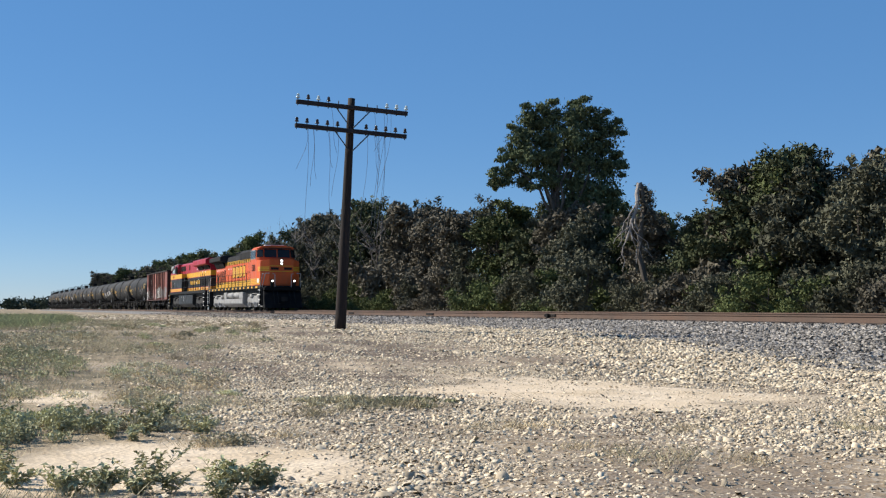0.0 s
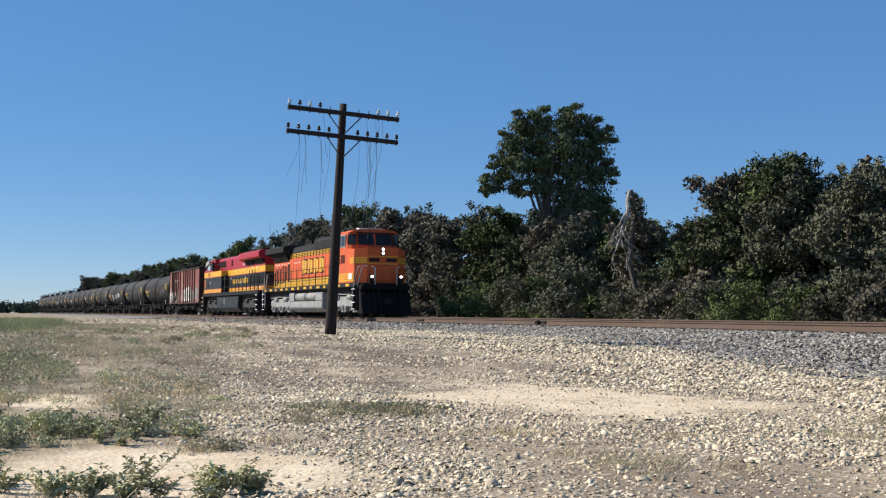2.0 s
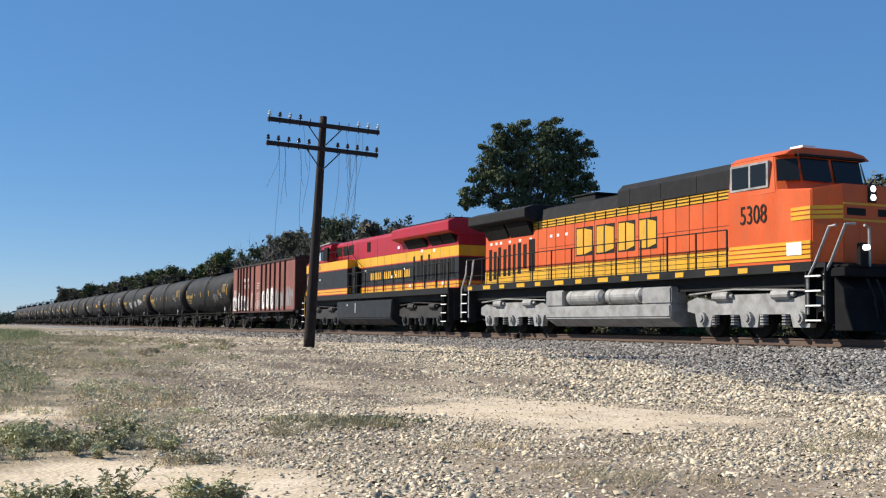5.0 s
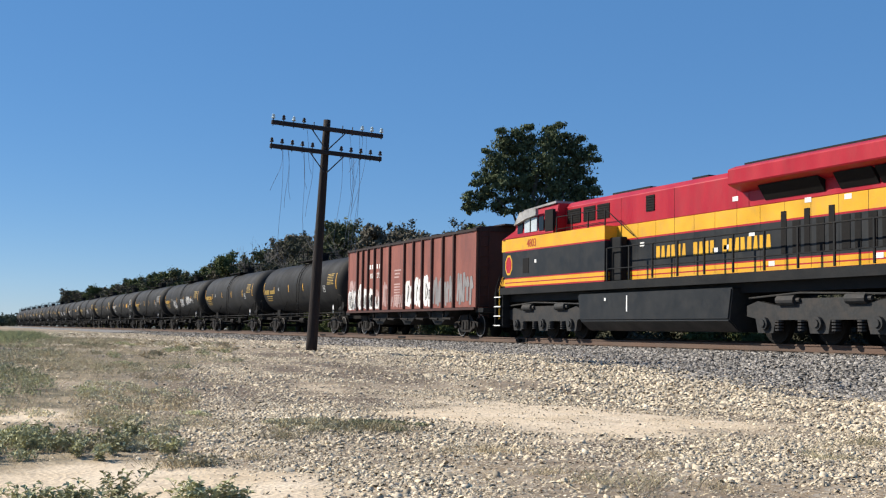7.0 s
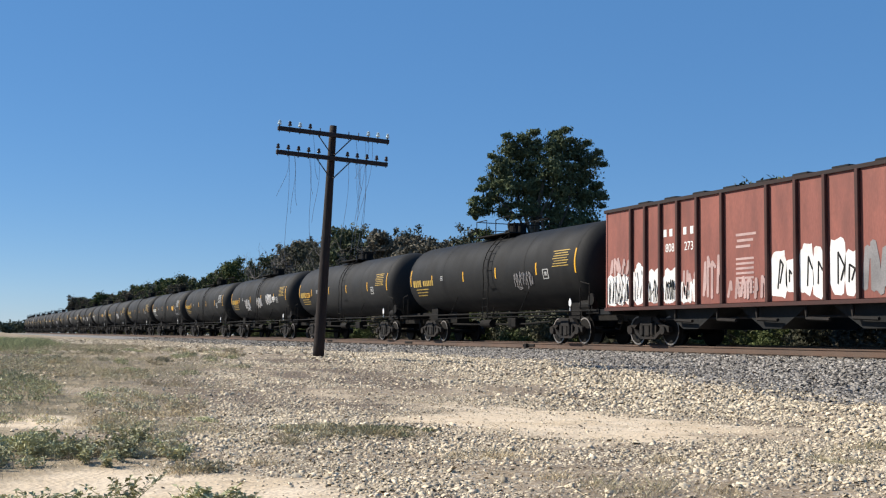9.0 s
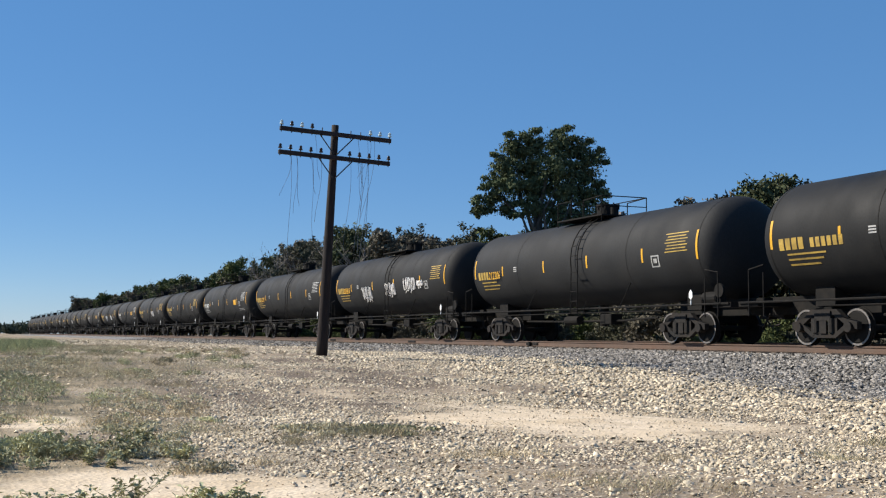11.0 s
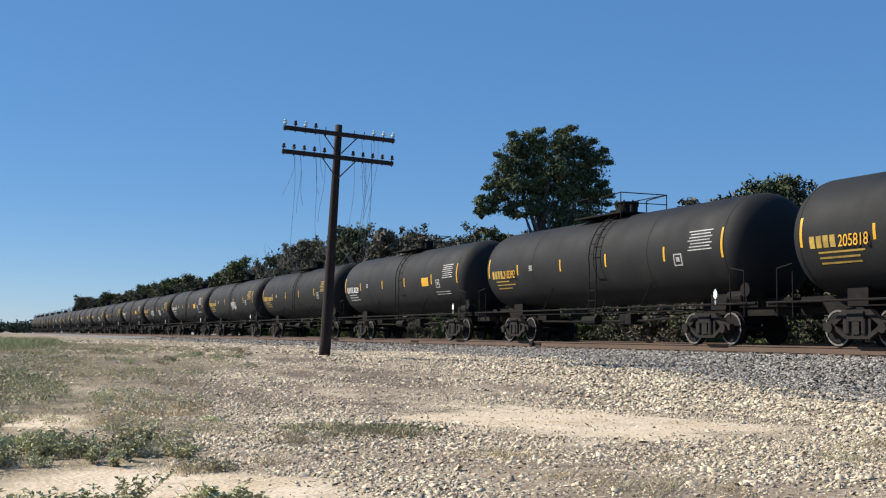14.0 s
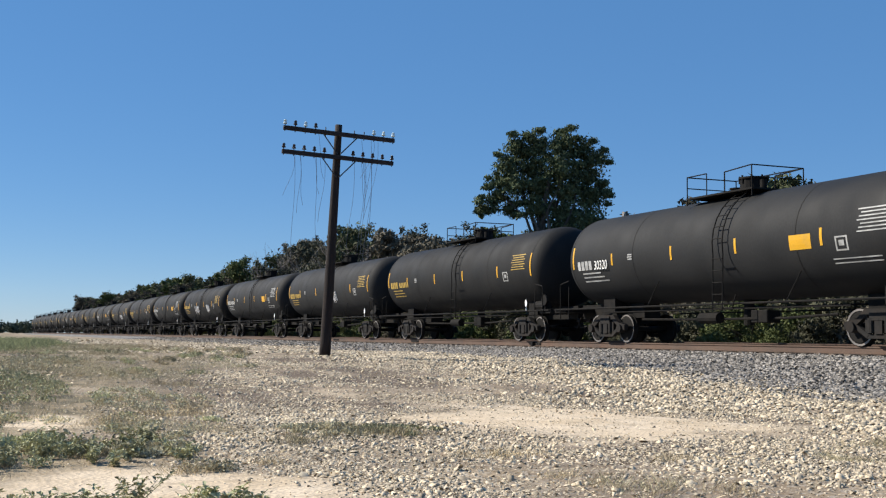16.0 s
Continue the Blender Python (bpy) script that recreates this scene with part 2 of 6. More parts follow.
def part(name, bm, material, parent=None, label="", smooth=False):
    me = bpy.data.meshes.new(name)
    bmesh.ops.recalc_face_normals(bm, faces=bm.faces)
    bm.to_mesh(me)
    bm.free()
    me.materials.append(material)
    if smooth:
        me.polygons.foreach_set("use_smooth", [True] * len(me.polygons))
    ob = new(name, me)
    ob.parent = parent
    return tagged(ob, label)


def made(fill, *args):
    bm = bmesh.new()
    fill(bm, *args)
    return bm


def boxes(*list_of):
    bm = bmesh.new()
    for b in list_of:
        box(bm, *b)
    return bm


def raw(name, verts, faces, material, parent=None, smooth=False):
    me = bpy.data.meshes.new(name)
    me.from_pydata([tuple(v) for v in verts], [], [tuple(f) for f in faces])
    me.materials.append(material)
    ob = new(name, me)
    ob.parent = parent
    return ob


def from_arrays(name, verts, quads, material, parent=None):
    """A mesh of many triangles or quads from numpy arrays."""
    me = bpy.data.meshes.new(name)
    me.vertices.add(len(verts))
    me.vertices.foreach_set("co", np.asarray(verts, np.float32).ravel())
    k, side = np.shape(quads)
    me.loops.add(k * side)
    me.loops.foreach_set("vertex_index", np.asarray(quads, np.int32).ravel())
    me.polygons.add(k)
    me.polygons.foreach_set("loop_start", np.arange(k, dtype=np.int32) * side)
    me.update(calc_edges=True)
    me.validate()
    me.materials.append(material)
    ob = new(name, me)
    ob.parent = parent
    return ob


def lettering(name, text, material, parent, x, y, z, size, stretch=1.0):
    """Raised letters on a side that faces -y, centred at x, standing on z."""
    cu = bpy.data.curves.new(name, "FONT")
    cu.body, cu.size, cu.align_x, cu.extrude = text, size, "CENTER", 0.003
    tmp = bpy.data.objects.new(name, cu)
    me = bpy.data.meshes.new_from_object(tmp)
    bpy.data.objects.remove(tmp)
    me.transform(pose(x, y, z, 90) @ Matrix.Diagonal((stretch, 1, 1, 1)))
    me.materials.append(material)
    ob = new(name, me)
    ob.parent = parent
    return ob


# ---- ground ----
TRACK_Y, BEND_X, BEND_R = 21.0, -330.0, 650.0


def track_y(x):
    return TRACK_Y + np.minimum(np.asarray(x, float) - BEND_X, 0) ** 2 / (2 * BEND_R)


def smooth01(a, b, v):
    k = np.clip((v - a) / (b - a), 0, 1)
    return k * k * (3 - 2 * k)


LATTICE = np.random.RandomState(5).rand(256, 256)


def wavy(x, y, size):
    """Smooth value noise, 0 to 1."""
    u, v = np.asarray(x, float) / size, np.asarray(y, float) / size
    i, j = np.floor(u).astype(int), np.floor(v).astype(int)
    fu, fv = u - i, v - j
    fu, fv = fu * fu * (3 - 2 * fu), fv * fv * (3 - 2 * fv)
    g = lambda a, b: LATTICE[a % 256, b % 256]
    return (g(i, j) * (1 - fu) + g(i + 1, j) * fu) * (1 - fv) + (g(i, j + 1) * (1 - fu) + g(i + 1, j + 1) * fu) * fv


def lie(x, y):
    """The height of the ground."""
    q = track_y(x) - y
    base = -0.86 + 0.43 * smooth01(-13, -29, x) + 0.1 * smooth01(-2, 3, -y) * smooth01(-14, -24, x)
    base = base + (wavy(x, y, 3.1) - 0.5) * 0.10 + (wavy(x + 40, y, 0.9) - 0.5) * 0.04 + (wavy(x, y + 9, 0.35) - 0.5) * 0.015
    shoulder = -0.225 - 0.015 * np.abs(q)
    near = smooth01(1.9, 5.2, q)
    far = smooth01(-1.9, -4.6, q)
    h = shoulder * (1 - near) + base * near
    h = h * (1 - far) + (-0.75 + (wavy(x, y, 2.0) - 0.5) * 0.25) * far
    return h


def cover_at(x, y):
    """How sandy, how much ballast, how grassy the ground is."""
    q = track_y(x) - y
    ballast = (1 - smooth01(3.6, 6.5, q + (wavy(x, y, 1.3) - 0.5) * 2.2)) * smooth01(-4.5, -2.5, q)
    patch = np.exp(-(((x + 12.6) / 3.6) ** 2 + ((y - 7.0 - 0.1 * (x + 12.6)) / 2.3) ** 2))
    front = np.exp(-(((x + 7.5) / 1.35) ** 2 + ((y - 1.15) / 1.15) ** 2))
    back = np.exp(-(((x + 13.8) / 1.2) ** 2 + ((y - 0.9) / 0.7) ** 2))
    ragged = (wavy(x, y, 1.1) - 0.5) * 0.7 + (wavy(x, y, 0.4) - 0.5) * 0.35
    sandy = smooth01(0.3, 0.7, patch + ragged * 0.9) + smooth01(0.3, 0.6, front + ragged * 0.7) + smooth01(0.35, 0.6, back + ragged * 0.6)
    left = smooth01(0.25, 0.12, y / np.maximum(-x, 4.0) + (wavy(x, y, 2.4) - 0.5) * 0.14)
    grassy = left * smooth01(0.22, 0.5, wavy(x + 3, y, 1.7)) * 0.9 + 0.8 * smooth01(-34, -48, x) * smooth01(9, 5, y)
    grassy = np.maximum(grassy, smooth01(-3.5, -6, q))
    grassy = np.where((x > 20) | (y < -20), 0.6, grassy)
    return np.clip(sandy * (1 - ballast), 0, 1), np.clip(ballast, 0, 1), np.clip(grassy * (1 - np.clip(sandy, 0, 1)), 0, 1)


def litter_at(x, y):
    """Dark dead litter round the pole and in hollows of the gravel."""
    spot = np.exp(-(((x + 21.5) / 5.5) ** 2 + ((y - 6.8 + 0.25 * (x + 21.5)) / 2.3) ** 2)) + 0.6 * np.exp(-(((x + 8.6) / 1.3) ** 2 + ((y - 4.9) / 2.2) ** 2))
    streak = 0.6 * smooth01(0.52, 0.75, wavy(x * 0.8 + 11, y * 0.7, 1.3)) * smooth01(-42, -30, x)
    return np.clip(spot * smooth01(0.25, 0.6, wavy(x * 0.6, y + 50, 0.8)) + streak, 0, 0.9)


def spread(a, b, fine, reach):
    inner = np.arange(a, b + 1e-6, fine)
    out = np.cumsum(fine * 1.22 ** np.arange(1, 60))
    out = out[out < reach]
    return np.concatenate([a - out[::-1], inner, b + out])


def build_ground():
    xs, ys = spread(-60, 6, 0.28, 2600), spread(-6, 27, 0.28, 2600)
    gx, gy = np.meshgrid(xs, ys, indexing="ij")
    z = lie(gx, gy)
    a, b = gx.shape
    k = np.arange(a * b).reshape(a, b)
    quads = np.stack([k[:-1, :-1], k[1:, :-1], k[1:, 1:], k[:-1, 1:]], -1).reshape(-1, 4)
    ob = from_arrays("ground", np.stack([gx, gy, z], -1).reshape(-1, 3), quads, GROUND)
    layer = ob.data.color_attributes.new("cover", "FLOAT_COLOR", "POINT")
    s, c, g = cover_at(gx, gy)
    layer.data.foreach_set("color", np.stack([s, c, g, litter_at(gx, gy)], -1).astype(np.float32).ravel())
    ob.data.polygons.foreach_set("use_smooth", [True] * len(ob.data.polygons))
    tagged(ob, "pale sandy ground with gravel, dry weeds and track ballast", "ground", kind="structure")


build_ground()


def strip(bm, profile, centre, xs):
    """A profile in y and z swept along the track."""
    rings = [[bm.verts.new((x, float(track_y(x)) + centre + y, z)) for y, z in profile] for x in xs]
    k = len(profile)
    for a, b in zip(rings, rings[1:]):
        for i in range(k):
            bm.faces.new((a[i], b[i], b[(i + 1) % k], a[(i + 1) % k]))


def build_track():
    xs = [60, -330] + [-330 - 12 * i for i in range(1, 30)]
    half = [(0.075, -0.186), (0.075, -0.172), (0.02, -0.155), (0.012, -0.05), (0.036, -0.038), (0.036, -0.006), (0.028, 0)]
    profile = half + [(-y, z) for y, z in half[::-1]]
    for y, lift, name in ((-0.7525, 0, "rail_near"), (0.7525, 0.05, "rail_far")):
        bm = made(strip, [(a, b + lift) for a, b in profile], y, xs)
        rail = tagged(part(name, bm, RAIL), "rusty steel rail on timber ties", "rail", kind="structure")
        if lift:
            continue
        for x0 in (-38.6, -51.0, -63.4):
            bm = bmesh.new()
            bar(bm, [(-0.06, -0.15), (-0.022, -0.14), (-0.022, -0.05), (-0.045, -0.045)], x0 - 0.45, x0 + 0.45)
            for i in range(6):
                rod(bm, (x0 - 0.38 + i * 0.152, -0.085, -0.1), (x0 - 0.38 + i * 0.152, -0.03, -0.1), 0.018, seg=6)
            bm.transform(Matrix.Translation((0, TRACK_Y + y, 0)))
            part("joint_bar", bm, TRUCKRUST, rail, "bolted steel joint bar")
    bm = boxes((-38.74, -38.58, 20.08, 20.18, -0.34, -0.02))
    tagged(part("bond_box", softened(bm, 0.02), TANKDARK), "small black rail bond box clamped under the rail", "rail fitting")
    tie = softened(boxes((-0.115, 0.115, -1.3, 1.3, -0.36, -0.19)), 0.015)
    me = bpy.data.meshes.new("tie")
    tie.to_mesh(me)
    tie.free()
    me.materials.append(TIE)
    bed = tagged(new("track_bed"), "row of weathered timber ties in ballast", "track", kind="structure")
    rnd = random.Random(4)
    for i in range(140):
        x = -8 - i * 0.52
        ob = new("tie", me)
        ob.parent = bed
        ob.matrix_basis = pose(x, TRACK_Y + rnd.uniform(-0.05, 0.05), rnd.uniform(-0.008, 0.004), 0, 0, rnd.uniform(-1, 1))


build_track()


# ---- loose stones ----
CORNERS = np.array([(x, y, z) for z in (-1, 1) for y in (-1, 1) for x in (-1, 1)], float) * 0.5
SIDES = np.array([(4, 5, 7, 6), (0, 1, 5, 4), (2, 6, 7, 3), (0, 4, 6, 2), (1, 3, 7, 5)])


def stones(name, x, y, size, material, seed, label, chip=False):
    """Broken stones lying on the ground, each a lump of its own."""
    r = np.random.RandomState(seed)
    k = len(x)
    shape = CORNERS[None] * r.uniform(0.55, 1.1, (k, 1, 3)) * np.array([1.25, 0.85, 0.36]) + r.uniform(-0.24, 0.24, (k, 8, 3)) * np.array([1, 1, 0.6])
    shape[:, 4:, :2] *= r.uniform(0.5, 0.95, (k, 1, 1))
    shape *= size[:, None, None]
    a, b = r.uniform(0, 6.28, k), r.uniform(-0.85, 0.85, k)
    ca, sa, cb, sb = np.cos(a)[:, None], np.sin(a)[:, None], np.cos(b)[:, None], np.sin(b)[:, None]
    px, pz = shape[:, :, 0] * cb + shape[:, :, 2] * sb, -shape[:, :, 0] * sb + shape[:, :, 2] * cb
    py = shape[:, :, 1]
    v = np.stack([px * ca - py * sa + x[:, None], px * sa + py * ca + y[:, None], pz + (lie(x, y) + size * 0.15)[:, None]], -1)
    if chip:
        # small or far stones: four sides that meet in one point
        v = np.concatenate([v[:, [0, 1, 3, 2]], v[:, 4:].mean(1, keepdims=True)], 1)
        fans = (np.array([(0, 1, 4), (1, 2, 4), (2, 3, 4), (3, 0, 4)])[None] + (np.arange(k) * 5)[:, None, None]).reshape(-1, 3)
        return tagged(from_arrays(name, v.reshape(-1, 3), fans, material), label, "gravel", kind="stuff")
    quads = (SIDES[None] + (np.arange(k) * 8)[:, None, None]).reshape(-1, 4)
    ob = from_arrays(name, v.reshape(-1, 3), quads, material)
    return tagged(ob, label, "gravel", kind="stuff")


def scatter(seed, count, x0, x1, y0, y1, keep):
    r = np.random.RandomState(seed)
    x, y = r.uniform(x0, x1, count), r.uniform(y0, y1, count)
    ok = (y > -0.06 * -x - 1.2) & (y < -x * 1.06 + 2.5)
    x, y = x[ok], y[ok]
    ok = r.rand(len(x)) < keep(x, y)
    return x[ok], y[ok], r


def build_stones():
    x, y, r = scatter(11, 76000, -48, -11, 13.6, 19.4, lambda x, y: (smooth01(-48, -26, x) * 0.75 + 0.2) * smooth01(13.4, 15.6, y + (wavy(x, y, 1.2) - 0.5) * 2))
    stones("ballast_stones", x, y, r.uniform(0.04, 0.1, len(x)), STONE_GREY, 12, "crushed grey ballast stones beside the rails")
    x, y, r = scatter(19, 14000, -120, -46, 15.5, 19.5, lambda x, y: 0.8 + 0 * x)
    stones("far_ballast", x, y, r.uniform(0.06, 0.13, len(x)), STONE_GREY, 20, "crushed grey ballast further along the rails", True)
    x, y, r = scatter(13, 46000, -42, -8, 8.0, 16.5, lambda x, y: (1 - cover_at(x, y)[0]) * smooth01(8.6, 11.5, y + (wavy(x, y, 1.7) - 0.5) * 4) * smooth01(16.5, 14.0, y) * 0.9)
    stones("shoulder_gravel", x, y, r.uniform(0.035, 0.085, len(x)), STONE_PALE, 14, "pale broken gravel at the foot of the ballast")
    x, y, r = scatter(15, 150000, -30, -5, -1.0, 11.0, lambda x, y: np.clip(1 - cover_at(x, y)[0] - cover_at(x, y)[2] * 0.6, 0.09, 1)
                      * (1 - 0.8 * litter_at(x, y)) * (0.22 + 0.7 * smooth01(0.4, 0.62, wavy(x + 7, y, 2.1))) * (0.1 + 0.9 * smooth01(0.1, 0.27, y / np.maximum(-x, 4) + (wavy(x, y, 1.5) - 0.5) * 0.12)))
    x2, y2, r2 = scatter(17, 22000, -105, -33, 1.0, 17.5, lambda x, y: (0.25 + 0.4 * smooth01(0.35, 0.6, wavy(x, y, 4.0))) * (1 - 0.8 * litter_at(x, y)))
    stones("far_gravel", x2, y2, r2.uniform(0.05, 0.12, len(x2)), STONE_PALE, 18, "pale broken gravel along the line", True)
    stones("ground_gravel", x, y, r.uniform(0.012, 0.042, len(x)) * (1 + 0.7 * (r.rand(len(x)) > 0.93)), STONE_PALE, 16, "scattered pale gravel on the sandy ground")
    x, y, r = scatter(21, 110000, -17, -5, 0.6, 9.5, lambda x, y: np.clip(1.05 - cover_at(x, y)[0] - 0.5 * cover_at(x, y)[2], 0.12, 1) * (0.35 + 0.65 * smooth01(0.35, 0.6, wavy(x + 3, y, 1.4)))
                      * (0.08 + 0.92 * smooth01(0.14, 0.27, y / np.maximum(-x, 4))))
    stones("fine_gravel", x, y, r.uniform(0.012, 0.026, len(x)), STONE_PALE, 22, "fine pale chips among the gravel", True)


build_stones()


# ---- line pole ----
def build_pole():
    pole = tagged(new("telegraph_pole"), "old leaning telegraph pole with two crossarms and broken wires", "utility pole")
    pole.matrix_basis = pose(-28.3, 8.72, -0.48, -2.3, 1.1, 0)
    bm = bmesh.new()
    rings = []
    for i in range(15):
        z, r = 0.4375 * i, 0.148 - 0.004 * i
        rings.append([bm.verts.new((math.cos(a) * r * (1 + 0.04 * math.sin(3 * a + i)), math.sin(a) * r, z)) for a in [k * math.tau / 14 for k in range(14)]])
    for a, b in zip(rings, rings[1:]):
        for k in range(14):
            bm.faces.new((a[k], a[(k + 1) % 14], b[(k + 1) % 14], b[k]))
    bm.faces.new(rings[-1])
    bm.faces.new(rings[0][::-1])
    part("pole", bm, POLE, pole, smooth=True)
    rnd = random.Random(3)
    for level, z in enumerate((5.86, 5.25)):
        arm = part("crossarm", softened(boxes((0.1, 0.2, -1.51, 1.51, z - 0.055, z + 0.055)), 0.01), ARM, pole)
        for side in (-1, 1):
            bm = bmesh.new()
            rod(bm, (0.205, side * 0.48, z - 0.03), (0.15, side * 0.04, z - 0.52), 0.016, seg=6)
            part("brace", bm, IRON, pole, "flat iron brace")
        for i in range(10):
            y = -1.47 + 0.27 * i if i < 5 else 1.47 - 0.27 * (9 - i)
            bm = bmesh.new()
            rod(bm, (0.15, y, z - 0.09), (0.15, y, z + 0.14), 0.013, seg=6)
            pin = part("pin", bm, IRON, arm)
            if level == 0 and i in (4, 5, 6) and rnd.random() < 0.6:
                continue
            bm = bmesh.new()
            rod(bm, (0.15, y, z + 0.10), (0.15, y, z + 0.14), 0.052, 0.046, seg=12)
            rod(bm, (0.15, y, z + 0.14), (0.15, y, z + 0.175), 0.034, 0.034, seg=12)
            rod(bm, (0.15, y, z + 0.175), (0.15, y, z + 0.215), 0.044, 0.02, seg=12)
            clear = level == 0 and i in (0, 2, 6, 7, 8, 9)
            part("insulator", bm, GLASSWARE if clear else PORCELAIN, arm, "clear glass insulator" if clear else "", smooth=True)
        for i in range(13 if level else 5):
            y = rnd.choice((-1, 1)) * rnd.uniform(0.35, 1.3)
            drop, bend = rnd.uniform(0.9, 2.7), rnd.uniform(-0.25, 0.25)
            bm = bmesh.new()
            pipe(bm, [(0.15 + bend * 0.4 * u * u, y + bend * u * u + 0.04 * math.sin(5 * u), z - 0.05 - drop * u) for u in [k / 6 for k in range(7)]], 0.0045, 4)
            part("hanging_wire", bm, WIRE, pole)


build_pole()


# ---- trees ----
def limb(bm, a, b, r0, r1, seg=6, sway=0.12, steps=4, rnd=random):
    pts = [Vector(a).lerp(Vector(b), i / steps) for i in range(steps + 1)]
    d = (Vector(b) - Vector(a)).length
    for p in pts[1:-1]:
        p += Vector((rnd.uniform(-1, 1), rnd.uniform(-1, 1), rnd.uniform(-0.5, 0.5))) * d * sway * 0.5
    for i in range(steps):
        rod(bm, pts[i], pts[i + 1], r0 + (r1 - r0) * i / steps, r0 + (r1 - r0) * (i + 1) / steps, seg=seg)
    return pts


def leaves_of(clumps, count, size, seed, droop=0.0):
    """Leaf sprays in a cloud of clumps (x, y, z, radius, flatness), denser towards each clump's skin."""
    r = np.random.RandomState(seed)
    c = np.array(clumps, float)
    weight = c[:, 3] ** 2
    pick = r.choice(len(c), count, p=weight / weight.sum())
    d = r.normal(size=(count, 3))
    d /= np.linalg.norm(d, axis=1)[:, None]
    dist = c[pick, 3] * r.rand(count) ** 0.5 * (1 + 0.2 * r.normal(size=count))
    # small tufts give each clump an uneven skin
    tuft = np.sin(d[:, 0] * 5 + pick) * np.sin(d[:, 1] * 6 + pick * 2) * np.sin(d[:, 2] * 5 + pick * 3)
    dist *= 1 + 0.35 * tuft
    p = c[pick, :3] + d * dist[:, None] * np.stack([np.ones(count), np.ones(count), c[pick, 4]], -1)
    # leaves face outwards from their clump, more or less
    face = d + 1.3 * r.normal(size=(count, 3))
    face /= np.linalg.norm(face, axis=1)[:, None]
    u = np.cross(face, r.normal(size=(count, 3)))
    u[:, 2] -= droop
    u /= np.linalg.norm(u, axis=1)[:, None] + 1e-9
    w = np.cross(face, u)
    s = size * r.uniform(0.6, 1.4, count)[:, None]
    v = np.stack([p - u * s + w * s * 0.35, p + u * s, p - w * s * 0.75], 1)
    v = v[v[:, :, 2].min(1) > 0.02]
    k = len(v)
    return v.reshape(-1, 3), np.arange(k * 3).reshape(k, 3)


def make_tree(name, label, category, clumps, count, size, material, seed, trunk=0.14, group="", droop=0.0):
    rnd = random.Random(seed)
    tree = tagged(new(name), label, category, group)
    top = max(c[2] for c in clumps)
    bm = bmesh.new()
    stem = limb(bm, (0, 0, -0.3), (rnd.uniform(-0.3, 0.3), rnd.uniform(-0.3, 0.3), top * 0.8), trunk, trunk * 0.35, 8, 0.1, 5, rnd)
    part("trunk", bm, BARK, tree)
    for c in clumps[:10]:
        bm = bmesh.new()
        a = min(stem, key=lambda p: abs(p.z - c[2] * 0.55))
        limb(bm, a, c[:3], trunk * 0.4, 0.02, 5, 0.15, 4, rnd)
        part("limb", bm, BARK, tree)
    v, f = leaves_of(clumps, count, size, seed, droop)
    from_arrays("crown", v, f, material, tree)
    return tree


def random_clumps(seed, width, height, n, low=0.15):
    """Boughs over the whole crown, each with smaller tufts round it."""
    r = random.Random(seed)
    out = []
    for i in range(n * 2):
        u = r.random()
        z = height * (low + (0.9 - low) * u)
        spread_here = width * (1 - 0.55 * max(u - 0.35, 0) / 0.65)
        a, d = r.uniform(0, math.tau), r.random() ** 0.5
        x, y, q = math.cos(a) * d * spread_here, math.sin(a) * d * spread_here, r.uniform(0.14, 0.34) * width
        out.append((x, y, z, q, r.uniform(0.6, 0.95)))
        for _ in range(2):
            b = r.uniform(0, math.tau)
            out.append((x + math.cos(b) * q * 1.1, y + math.sin(b) * q * 1.1, z + r.uniform(-0.4, 0.9) * q, q * r.uniform(0.3, 0.6), r.uniform(0.6, 1.1)))
    r.shuffle(out)
    return out


